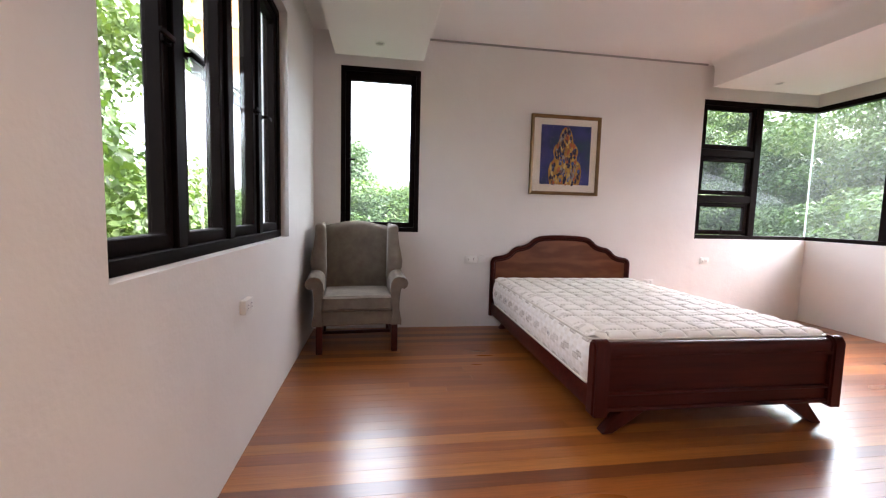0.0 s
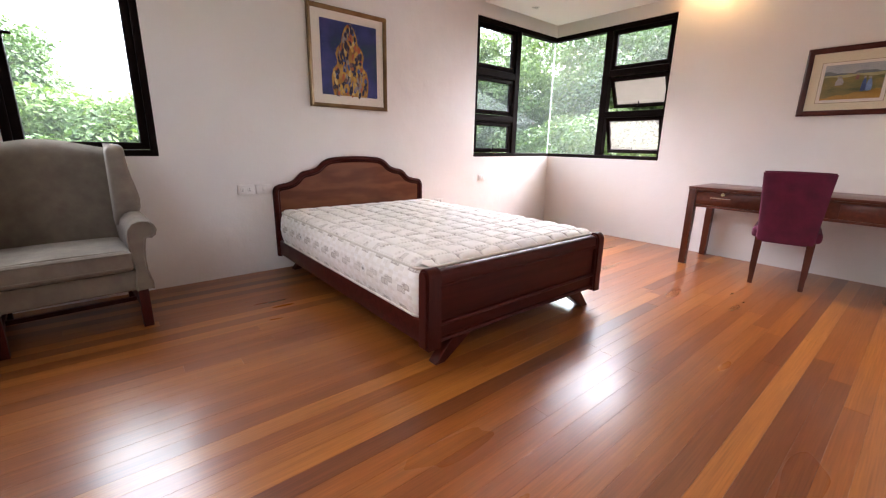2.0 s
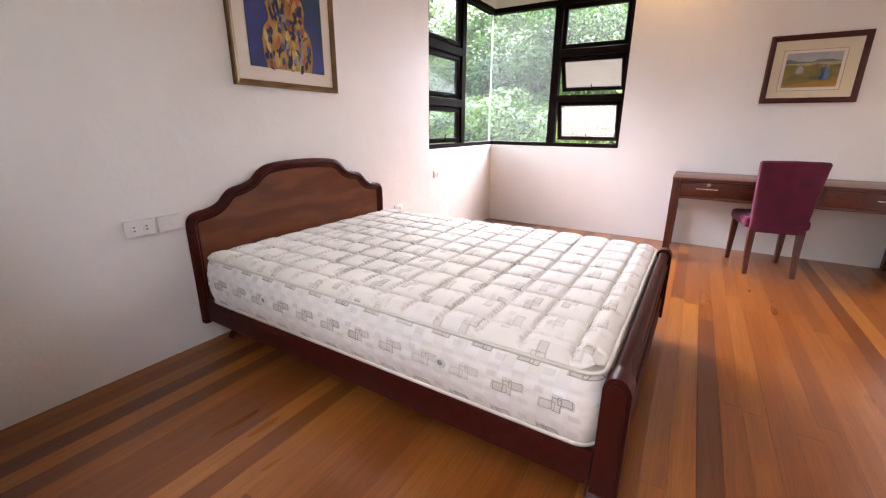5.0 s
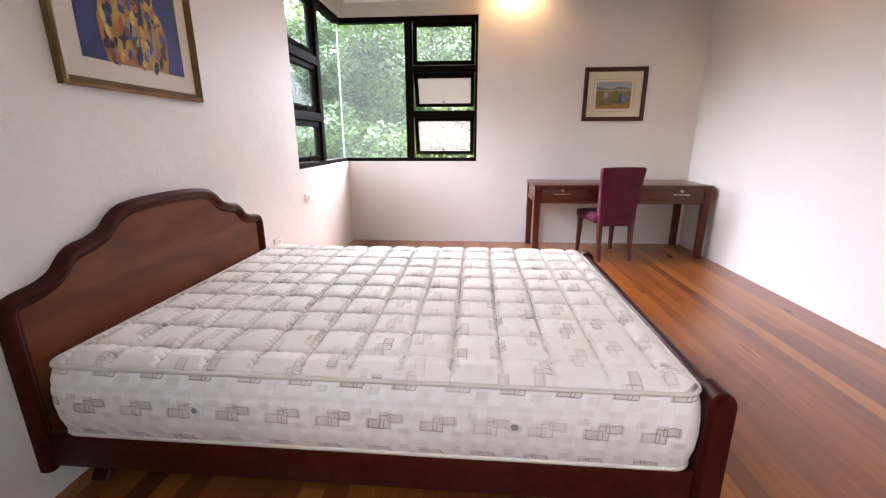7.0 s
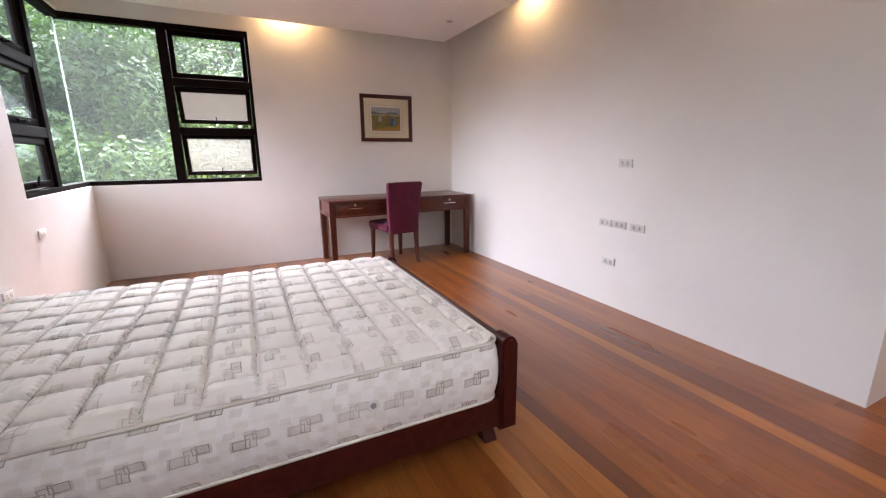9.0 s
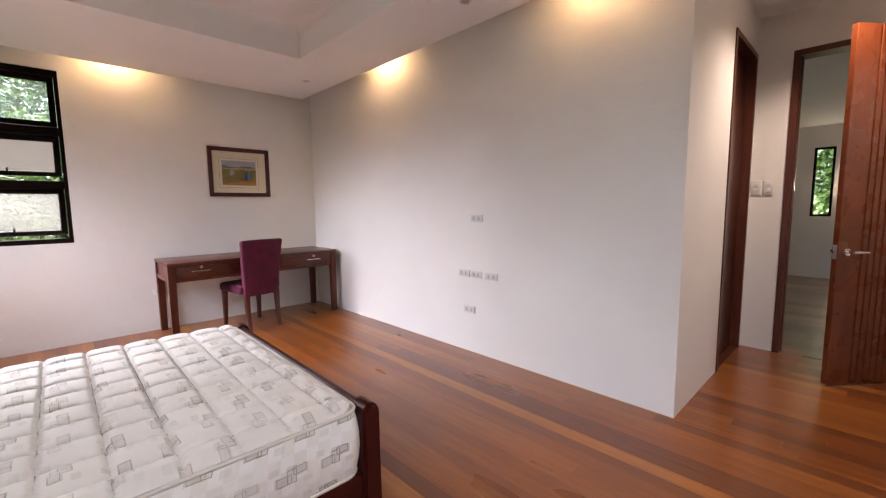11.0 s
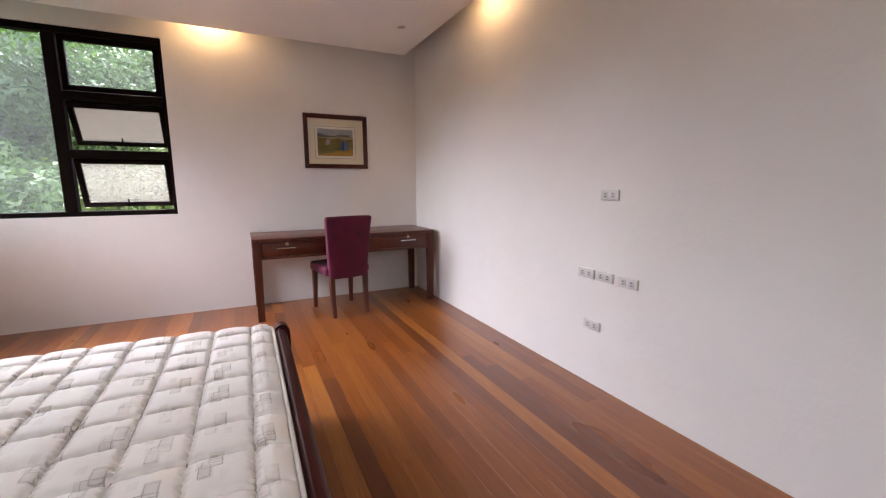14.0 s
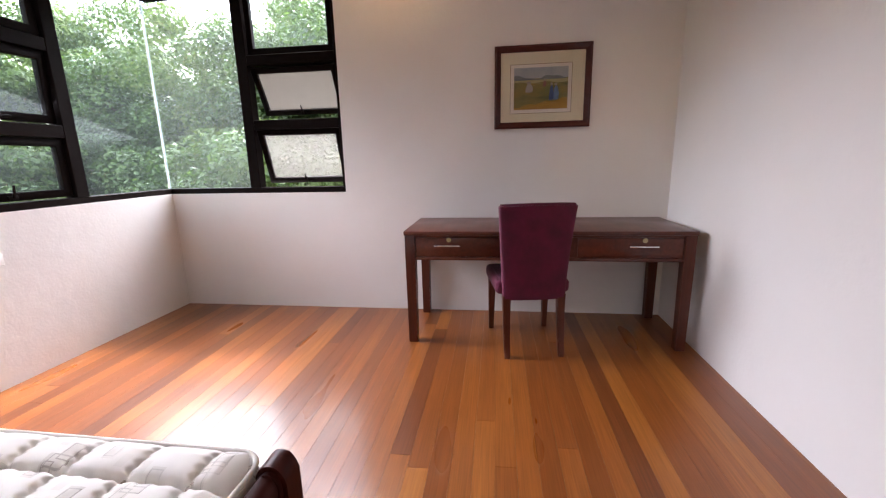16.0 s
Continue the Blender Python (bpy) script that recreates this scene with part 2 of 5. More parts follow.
GOLD = painted("gold_frame", (0.13, 0.075, 0.028), (0.21, 0.13, 0.05), 0.38, 7, 0.25, 80, 0.55)
REDFRAME = wood("red_brown_frame", (0.035, 0.007, 0.006), (0.08, 0.018, 0.013), 0.3, 0)
MAT_CREAM = painted("cream_mount", (0.66, 0.6, 0.42), (0.72, 0.66, 0.48), 0.8, 3, 0.05)
MAT_WHITE = painted("white_mount", (0.7, 0.64, 0.55), (0.76, 0.7, 0.61), 0.8, 3, 0.05)
PLANK = plank_wood("floor_board_wood", [(0.0, (0.18, 0.0525, 0.011)), (0.35, (0.211, 0.064, 0.0126)), (0.7, (0.234, 0.0745, 0.0145)), (1.0, (0.264, 0.089, 0.0168))], 0.3, 0.42)
PLANK_DARK = plank_wood("dark_floor_board_wood", [(0.0, (0.122, 0.036, 0.0104)), (0.5, (0.146, 0.0432, 0.0115)), (1.0, (0.17, 0.052, 0.0125))], 0.3, 0.42)
PLANK_PALE = plank_wood("honey_floor_board_wood", [(0.0, (0.258, 0.0855, 0.0163)), (0.5, (0.288, 0.101, 0.019)), (1.0, (0.322, 0.118, 0.022))], 0.3, 0.42)
HALLPLANK = plank_wood("hall_board_wood", [(0.0, (0.1, 0.06, 0.035)), (0.5, (0.17, 0.11, 0.065)), (1.0, (0.24, 0.165, 0.1))], 0.35)
UNDERFLOOR = painted("dark_joint", (0.018, 0.008, 0.004), (0.03, 0.013, 0.006), 0.8)
# Ochre and trim white set darker so bright outdoor light doesn't bleach them.
OCHRE = painted("ochre_plaster", (0.2, 0.095, 0.018), (0.25, 0.125, 0.028), 0.8, 2, 0.3)
TRIMWHITE = painted("greyed_trim_paint", (0.42, 0.41, 0.38), (0.5, 0.49, 0.46), 0.6, 2, 0.1)
EARTH = painted("grassy_earth", (0.03, 0.045, 0.012), (0.07, 0.085, 0.03), 0.95, 0.6, 0.6, 6)
BARK = painted("bark", (0.05, 0.038, 0.026), (0.12, 0.095, 0.07), 0.9, 9, 0.9, 40)
LEAF_DARK = leaf_mat("leaf_dark", [(0.0, (0.025, 0.054, 0.016)), (0.5, (0.055, 0.104, 0.026)), (1.0, (0.105, 0.17, 0.042))], 0.22)
LEAF_MID = leaf_mat("leaf_mid", [(0.0, (0.048, 0.086, 0.028)), (0.5, (0.1, 0.155, 0.048)), (1.0, (0.175, 0.23, 0.08))], 0.25)
LEAF_LIGHT = leaf_mat("leaf_light", [(0.0, (0.038, 0.08, 0.02)), (0.5, (0.082, 0.14, 0.036)), (1.0, (0.15, 0.205, 0.058))], 0.3)


def quilt_cloth(name, axes):
    """Pale ticking printed with groups of overlapping beige rectangles."""
    m, n, l, b = material(name, 0.75)
    tc, sep = n.new("ShaderNodeTexCoord"), n.new("ShaderNodeSeparateXYZ")
    l.new(tc.outputs["Object"], sep.inputs[0])
    if axes == "side":
        u = calc(n, l, "ADD", sep.outputs[0], sep.outputs[1])
        v = calc(n, l, "SUBTRACT", sep.outputs[2], 0.075)
        pu, pv = 0.165, 0.13
    else:
        u, v = sep.outputs[0], sep.outputs[1]
        pu, pv = 0.2, 0.13
    row = calc(n, l, "FLOOR", calc(n, l, "DIVIDE", v, pv))
    us = calc(n, l, "ADD", u, calc(n, l, "MULTIPLY", row, pu * 0.37))
    fu = calc(n, l, "SUBTRACT", calc(n, l, "MULTIPLY", calc(n, l, "FRACT", calc(n, l, "DIVIDE", us, pu)), pu), pu / 2)
    fv = calc(n, l, "SUBTRACT", calc(n, l, "MULTIPLY", calc(n, l, "FRACT", calc(n, l, "DIVIDE", v, pv)), pv), pv / 2)

    def rect(cu, cv, w, h):
        a = calc(n, l, "LESS_THAN", calc(n, l, "ABSOLUTE", calc(n, l, "SUBTRACT", fu, cu)), w / 2)
        c = calc(n, l, "LESS_THAN", calc(n, l, "ABSOLUTE", calc(n, l, "SUBTRACT", fv, cv)), h / 2)
        return calc(n, l, "MULTIPLY", a, c)

    blot = noise_tex(n, l, tc.outputs["Object"], 3.0, 4)
    col = ramp(n, l, blot, [(0.3, (0.73, 0.69, 0.635)), (0.7, (0.83, 0.8, 0.76))])
    fills = [(-0.045, 0.012, 0.055, 0.04, 0.75), (0.045, -0.012, 0.06, 0.045, 0.8), (0.0, 0.005, 0.045, 0.075, 0.55), (0.075, 0.04, 0.04, 0.028, 0.4), (-0.07, -0.042, 0.045, 0.028, 0.35)]
    if axes == "side":
        # alternate squares tinted paler, painting in the light on embossed quilting checks
        sq = [calc(n, l, "FLOOR", calc(n, l, "DIVIDE", q, 0.045)) for q in (u, v)]
        even = calc(n, l, "FLOORED_MODULO", calc(n, l, "ADD", sq[0], sq[1]), 2.0)
        col = mixed(n, l, col, (0.9, 0.9, 0.905), calc(n, l, "MULTIPLY", even, 0.45))
    for cu, cv, w, h, s in [[q * 0.8 for q in row[:4]] + [row[4]] for row in fills]:
        col = mixed(n, l, col, (0.46, 0.41, 0.35), calc(n, l, "MULTIPLY", rect(cu, cv, w, h), s * 0.85))
    for cu, cv, w, h in [(-0.028, 0.013, 0.048, 0.029), (0.028, -0.01, 0.052, 0.032), (0.0, -0.003, 0.034, 0.05)]:
        ring = calc(n, l, "SUBTRACT", rect(cu, cv, w, h), rect(cu, cv, w - 0.006, h - 0.006))
        col = mixed(n, l, col, (0.27, 0.235, 0.2), calc(n, l, "MULTIPLY", ring, 1.0))
    worn = noise_tex(n, l, tc.outputs["Object"], 7, 4, 0.6)
    col = mixed(n, l, (0.79, 0.755, 0.71), col, ramp(n, l, worn, [(0.36, (0.45, 0.45, 0.45)), (0.6, (1, 1, 1))] if axes == "side" else [(0.36, (0.12, 0.12, 0.12)), (0.64, (0.9, 0.9, 0.9))]))
    l.new(col, b.inputs["Base Color"])
    b.inputs["Sheen Weight"].default_value = 0.15
    bump(n, l, b, noise_tex(n, l, tc.outputs["Object"], 350, 2), 0.2, 0.001)
    return m


QUILT_TOP = quilt_cloth("mattress_ticking_top", "top")
QUILT_SIDE = quilt_cloth("mattress_ticking_side", "side")

# ---- mesh tools ----


def box(bm, x0, x1, y0, y1, z0, z1, bevel=0.0, seg=2):
    m = Matrix.Translation(((x0 + x1) / 2, (y0 + y1) / 2, (z0 + z1) / 2)) @ Matrix.Diagonal((x1 - x0, y1 - y0, z1 - z0, 1))
    made = bmesh.ops.create_cube(bm, size=1, matrix=m)["verts"]
    if bevel:
        edges = list({e for v in made for e in v.link_edges})
        bmesh.ops.bevel(bm, geom=edges, offset=bevel, segments=seg, profile=0.5, affect="EDGES")
    return bm


def boxed(*args, **kw):
    return box(bmesh.new(), *args, **kw)


def rod(bm, a, c, r0, r1=None, seg=12):
    """A round bar from a to c."""
    a, c = Vector(a), Vector(c)
    m = Matrix.Translation((a + c) / 2) @ (c - a).to_track_quat("Z", "Y").to_matrix().to_4x4()
    bmesh.ops.create_cone(bm, cap_ends=True, segments=seg, radius1=r0, radius2=r0 if r1 is None else r1, depth=(c - a).length, matrix=m)
    return bm


def loft(bm, rings, caps=True):
    """Skin through rings of equal count."""
    vs = [[bm.verts.new(p) for p in ring] for ring in rings]
    k = len(vs[0])
    for a, c in zip(vs, vs[1:]):
        for i in range(k):
            bm.faces.new((a[i], a[(i + 1) % k], c[(i + 1) % k], c[i]))
    if caps:
        bm.faces.new(vs[0][::-1])
        bm.faces.new(vs[-1])
    bmesh.ops.recalc_face_normals(bm, faces=bm.faces)
    return bm


def tube(bm, pts, r, seg=8):
    """One continuous round cord through the points."""
    rings = []
    for i, p in enumerate(pts):
        t = (Vector(pts[min(i + 1, len(pts) - 1)]) - Vector(pts[max(i - 1, 0)])).normalized()
        a = t.orthogonal().normalized() if i == 0 else (a - t * a.dot(t)).normalized()
        b = t.cross(a)
        rings.append([Vector(p) + r * (math.cos(k * 2 * math.pi / seg) * a + math.sin(k * 2 * math.pi / seg) * b) for k in range(seg)])
    return loft(bm, rings)


def part(name, bm, mat, parent=None, label="", smooth=True, sharp=38):
    bmesh.ops.recalc_face_normals(bm, faces=bm.faces)
    me = bpy.data.meshes.new(name)
    if smooth:
        for f in bm.faces:
            f.smooth = True
        for e in bm.edges:
            if len(e.link_faces) != 2 or e.calc_face_angle(0) > radians(sharp):
                e.smooth = False
    bm.to_mesh(me)
    bm.free()
    me.materials.append(mat)
    ob = new(name, me)
    if parent:
        ob.parent = parent
    if label:
        ob["label"] = label
    return ob


def thing(name, m, label, category, group="", kind=""):
    ob = new(name)
    ob.empty_display_size = 0.1
    ob.matrix_world = m
    return tagged(ob, label, category, group, kind)


def slab_with_holes(name, plane, u0, u1, v0, v1, d0, d1, holes, mat, label, smooth=False):
    """A wall of real thickness. plane 'x' or 'y': the axis across it, from d0 to d1; u runs along it, v up; holes: (u0, u1, v0, v1)."""
    us = sorted({u0, u1, *[h[0] for h in holes], *[h[1] for h in holes]})
    vs = sorted({v0, v1, *[h[2] for h in holes], *[h[3] for h in holes]})

    def solid(i, j):
        if not (0 <= i < len(us) - 1 and 0 <= j < len(vs) - 1):
            return False
        cu, cv = (us[i] + us[i + 1]) / 2, (vs[j] + vs[j + 1]) / 2
        return not any(h[0] < cu < h[1] and h[2] < cv < h[3] for h in holes)

    bm = bmesh.new()
    cache = {}

    def vert(u, v, d):
        key = (round(u, 5), round(v, 5), round(d, 5))
        if key not in cache:
            cache[key] = bm.verts.new((d, u, v) if plane == "x" else (u, d, v))
        return cache[key]

    for i in range(len(us) - 1):
        for j in range(len(vs) - 1):
            if not solid(i, j):
                continue
            a, c, e, g = us[i], us[i + 1], vs[j], vs[j + 1]
            for d in (d0, d1):
                bm.faces.new([vert(a, e, d), vert(c, e, d), vert(c, g, d), vert(a, g, d)])
            for (p, q, r, s), open_side in (((a, e, a, g), not solid(i - 1, j)), ((c, e, c, g), not solid(i + 1, j)), ((a, e, c, e), not solid(i, j - 1)), ((a, g, c, g), not solid(i, j + 1))):
                if open_side:
                    bm.faces.new([vert(p, q, d0), vert(r, s, d0), vert(r, s, d1), vert(p, q, d1)])
    ob = part(name, bm, mat, smooth=False)
    return tagged(ob, label, "wall", kind="structure")


# ---- the room ----
W, E, N, S = 0.02, 5.865, 4.455, 0.405
NA = 4.485
TOP = 2.97
slab_with_holes("wall_west", "x", -1.66, 4.655, -0.12, 3.1, -0.18, W, [(1.30, 3.33, 1.02, 2.6)], PLASTER, "white plastered wall with a wide black-framed window")
slab_with_holes("wall_north", "y", W, 4.30, -0.12, 3.1, N, 4.655, [(0.284, 1.075, 1.016, 2.65)], PLASTER, "white plastered wall behind the bed and armchair")
slab_with_holes("wall_north_alcove", "y", 4.30, 6.065, -0.12, 3.1, NA, 4.655, [(4.335, 6.065, 1.0, 2.605)], PLASTER, "low white wall under a corner window")
slab_with_holes("wall_east", "x", 0.205, NA, -0.12, 3.1, E, 6.065, [(2.91, NA, 1.0, 2.605)], PLASTER, "white plastered wall behind the desk")
slab_with_holes("wall_south", "y", 1.434, E, -0.12, 3.1, 0.205, S, [], PLASTER, "long plain white plastered wall with sockets")
slab_with_holes("wall_entry_east", "x", -1.46, S, -0.12, 3.1, 1.284, 1.434, [(-1.40, -0.59, -0.12, 2.575)], PLASTER, "white wall of the entry with a closed door")
slab_with_holes("wall_entry_south", "y", W, 1.434, -0.12, 3.1, -1.61, -1.46, [(0.14, 1.045, -0.12, 2.56)], PLASTER, "white wall with the entrance door")
tagged(part("lintel", boxed(W, 1.284, 0.305, S, 2.56, TOP, bevel=0.004), PLASTER), "white plastered beam over the entry", "beam", kind="structure")

bm = boxed(-0.18, 6.065, 0.305, 4.655, TOP, 3.1)
tagged(part("ceiling", bm, CEILING), "white painted ceiling in the raised tray", "ceiling", kind="structure")
tagged(part("ceiling_entry", boxed(W, 1.284, -1.46, 0.305, 2.89, 3.09), CEILING), "white painted ceiling of the entry", "ceiling", kind="structure")

# dropped border round the tray, held off the walls by a narrow slot
SOF = 2.695


def dropped_border():
    """U-shaped dropped ceiling; its inner sides curve into the tray."""
    r = 0.09
    outer = [(0.245, 4.30), (0.245, 0.61), (5.68, 0.61), (5.68, 4.36)]
    inner = [(1.085, 4.30), (1.085, 1.275), (4.32, 1.275), (4.32, 4.36)]
    bm = bmesh.new()
    levels = [(0.0, SOF)] + [(r * (1 - math.cos(a)), TOP - r + r * math.sin(a)) for a in [i * math.pi / 2 / 6 for i in range(7)]]
    sign = [(1, 0), (1, 1), (-1, 1), (-1, 0)]
    rows = [[bm.verts.new((x + sx * d, y + sy * d, z)) for (x, y), (sx, sy) in zip(inner, sign)] for d, z in levels]
    low = [bm.verts.new((x, y, SOF)) for x, y in outer]
    high = [bm.verts.new((x, y, TOP)) for x, y in outer]
    for a, c in zip(rows, rows[1:]):
        for i in range(3):
            bm.faces.new((a[i], a[i + 1], c[i + 1], c[i]))
    for i in range(3):
        bm.faces.new((low[i], low[i + 1], rows[0][i + 1], rows[0][i]))
        bm.faces.new((low[i], low[i + 1], high[i + 1], high[i]))
    bm.faces.new([low[0], *[row[0] for row in rows], high[0]])
    bm.faces.new([low[3], *[row[3] for row in rows], high[3]])
    return tagged(part("ceiling_border", bm, CEILING, sharp=50), "white dropped ceiling border with a shadow slot", "ceiling", kind="structure")


dropped_border()
# Grey strip painted in for the shadow line where wall meets ceiling.
tagged(part("trim", boxed(1.1, 4.31, N - 0.012, N, TOP - 0.018, TOP), SHADOW_MESH_GREY), "thin strip painted grey as the shadow gap under the ceiling", "trim", kind="structure")

# ---- windows ----


def bar(name, parent, x0, x1, y0, y1, z0, z1, mat=BLACK, b=0.004, label=""):
    return part(name, boxed(x0, x1, y0, y1, z0, z1, bevel=b, seg=1), mat, parent, label)


def ring_bm(u0, u1, v0, v1, w, d0, d1, wt=None, wb=None, b=0.004):
    """A rectangular frame in the u-v plane as one mesh, from d0 to d1 deep, in local x (u), y (d), z (v)."""
    wt, wb = wt or w, wb or w
    bm = bmesh.new()
    o = [(u0, v0), (u1, v0), (u1, v1), (u0, v1)]
    i = [(u0 + w, v0 + wb), (u1 - w, v0 + wb), (u1 - w, v1 - wt), (u0 + w, v1 - wt)]
    vs = [[bm.verts.new((u, d, v)) for u, v in loop] for loop, d in ((o, d0), (i, d0), (i, d1), (o, d1))]
    for a, c in zip(vs, vs[1:] + vs[:1]):
        for k in range(4):
            bm.faces.new((a[k], a[(k + 1) % 4], c[(k + 1) % 4], c[k]))
    bmesh.ops.recalc_face_normals(bm, faces=bm.faces)
    bmesh.ops.bevel(bm, geom=list(bm.edges), offset=b, segments=1, affect="EDGES")
    return bm


def pane(parent, u0, u1, v0, v1, d, mat=GLASS):
    ob = part("pane", boxed(u0, u1, d, d + 0.006, v0, v1), mat, parent, "clear window glass" if mat is not DUSTY else "dusty pale window glass", smooth=False)
    ob.visible_shadow = False
    return ob


def lever(parent, u, v, d, length=0.09, upright=False):
    """Small black window handle on its plate."""
    bm = box(bmesh.new(), u - 0.028, u + 0.028, d - 0.012, d, v - 0.012, v + 0.012, bevel=0.004)
    if upright:
        rod(bm, (u, d - 0.016, v), (u, d - 0.03, v + length), 0.008, 0.006, 8)
    else:
        rod(bm, (u, d - 0.012, v), (u, d - 0.035, v), 0.008, 0.008, 8)
        box(bm, u - 0.008, u + length, d - 0.042, d - 0.03, v - 0.009, v + 0.009, bevel=0.004)
    return part("handle", bm, BLACK, parent, "black metal window handle")


def sash(win, u0, u1, v0, v1, d0, d1, w, tilt=0.0, mat=GLASS, handle=None, hinge="top"):
    """An opening light: its frame, pane and handle turn together about the top edge."""
    ob = part("sash", ring_bm(u0, u1, v0 - v1, 0, w, 0, d1 - d0), BLACK, win, "black aluminium sash" + (", tilted open" if tilt else ""))
    ob.matrix_local = pose(0, d0, v1, tilt)
    p = part("pane", boxed(u0 + w - 0.004, u1 - w + 0.004, (d1 - d0) / 2, (d1 - d0) / 2 + 0.006, v0 - v1 + w - 0.004, -w + 0.004), mat, ob, "dusty pale window glass" if mat in (DUSTY, STREAKED) else "clear window glass", smooth=False)
    p.visible_shadow = False
    if handle:
        lever(ob, handle[0], handle[1] - v1, 0.0, 0.075, handle[2])
    return ob


def west_window():
    """Wide casement window; local x runs along +y of the room seen from outside."""
    w = thing("window_1", Matrix.Translation((-0.035, 1.30, 1.02)) @ pose(0, 0, 0, 0, 0, 90), "black aluminium casement window with four tall lights", "window", kind="structure")
    wide, high = 2.03, 1.58
    part("window_frame", ring_bm(0, wide, 0, high, 0.05, 0, 0.1), BLACK, w)
    edges = [0.05, 0.515, 1.03, 1.52, wide - 0.05]
    for u in edges[1:4]:
        bar("mullion", w, u - 0.035, u + 0.035, -0.004, 0.1, 0.05, high - 0.05)
    for k, (a, c) in enumerate(zip(edges, edges[1:])):
        a, c = a + (0.037 if k else 0.002), c - (0.037 if k < 3 else 0.002)
        s = part("sash", ring_bm(a, c, 0.052, high - 0.052, 0.052, 0.012, 0.07), BLACK, w, "black aluminium casement sash")
        pane(s, a + 0.048, c - 0.048, 0.1, high - 0.1, 0.035)
        side = c - 0.026 if k % 2 == 0 else a + 0.026
        lever(s, side, 0.76, 0.012, -0.1 if k % 2 == 0 else 0.1)
    return w


def north_window():
    w = thing("window_2", Matrix.Translation((0.284, N - 0.004, 1.016)), "tall black aluminium casement window beside the bed", "window", kind="structure")
    wide, high = 0.791, 1.634
    part("window_frame", ring_bm(0, wide, 0, high, 0.045, 0, 0.09), BLACK, w)
    s = part("sash", ring_bm(0.047, wide - 0.047, 0.047, high - 0.047, 0.05, 0.012, 0.07, 0.085), BLACK, w, "black aluminium casement sash")
    pane(s, 0.09, wide - 0.09, 0.09, high - 0.125, 0.035, FILM)
    lever(s, 0.075, 0.72, 0.012, 0.07)
    return w


def corner_window():
    """Two bays of awning lights and two sheets of glass that meet at the corner without a post."""
    lo, hi = 1.0, 2.605
    w = thing("window_3", Matrix.Translation((4.335, NA + 0.02, lo)), "black corner window, bay of closed awning lights", "window", kind="structure")
    high = hi - lo
    span = 5.90 - 4.335
    bar("window_sill", w, 0, span, 0, 0.09, 0, 0.045)
    bar("window_head", w, 0, span, 0, 0.09, high - 0.055, high)
    bar("jamb", w, 0, 0.03, 0, 0.09, 0.045, high - 0.055)
    bar("mullion", w, 0.725, 0.812, -0.003, 0.09, 0.045, high - 0.055)
    rails = [(0.045, 0.435), (0.515, 0.965), (1.045, high - 0.055)]
    for z0, z1 in ((0.435, 0.515), (0.965, 1.045)):
        bar("transom", w, 0.03, 0.725, -0.002, 0.09, z0, z1)
    for k, (z0, z1) in enumerate(rails):
        sash(w, 0.034, 0.721, z0 + 0.011, z1 - 0.004, 0.02, 0.065, 0.05, (0, 1.5, 0)[k], FILM, (0.36, z0 + 0.03, k == 0))
    pane(w, 0.812, span, 0.045, high - 0.055, 0.045, FILM)

    e = thing("window_4", Matrix.Translation((E + 0.02, NA + 0.07, lo)) @ pose(0, 0, 0, 0, 0, -90), "black corner window with two awning lights tilted open", "window", kind="structure")
    span = NA + 0.07 - 2.91
    m0 = span - 0.80
    bar("window_sill", e, 0, span, 0, 0.09, 0, 0.045)
    bar("window_head", e, 0, span, 0, 0.09, high - 0.055, high)
    bar("jamb", e, span - 0.03, span, 0, 0.09, 0.045, high - 0.055)
    bar("mullion", e, m0 - 0.045, m0 + 0.045, -0.003, 0.09, 0.045, high - 0.055)
    for z0, z1 in ((0.515, 0.59), (1.01, 1.085)):
        bar("transom", e, m0 + 0.045, span - 0.03, -0.002, 0.09, z0, z1)
    for k, (z0, z1) in enumerate([(0.045, 0.515), (0.59, 1.01), (1.085, high - 0.055)]):
        sash(e, m0 + 0.05, span - 0.034, z0 + 0.009, z1 - (0.004, 0.02, 0.004)[k], 0.025, 0.07, 0.045, (17, 27, 0)[k], (STREAKED, DUSTY, FILM)[k], (m0 + 0.40, z0 + 0.026, True) if k < 2 else None)
    pane(e, 0.0, m0 - 0.045, 0.045, high - 0.055, 0.045, FILM)
    part("glass_edge", boxed(-0.006, 0.006, 0.036, 0.054, 0.045, high - 0.055), SEALANT, e, "pale joint where two glass sheets meet").visible_shadow = False


west_window()
north_window()
corner_window()

# ---- furniture ----


def smooth_curve(points, steps=6):
    """Catmull-Rom through 2D points."""
    p = [points[0], *points, points[-1]]
    out = []
    for i in range(1, len(p) - 2):
        for k in range(steps):
            t = k / steps
            out.append(tuple(0.5 * (2 * p[i][d] + (p[i + 1][d] - p[i - 1][d]) * t + (2 * p[i - 1][d] - 5 * p[i][d] + 4 * p[i + 1][d] - p[i + 2][d]) * t * t
                                    + (3 * p[i][d] - p[i - 1][d] - 3 * p[i + 1][d] + p[i + 2][d]) * t ** 3) for d in (0, 1)))
    out.append(points[-1])
    return out


BED_W, BED_L = 1.595, 2.247


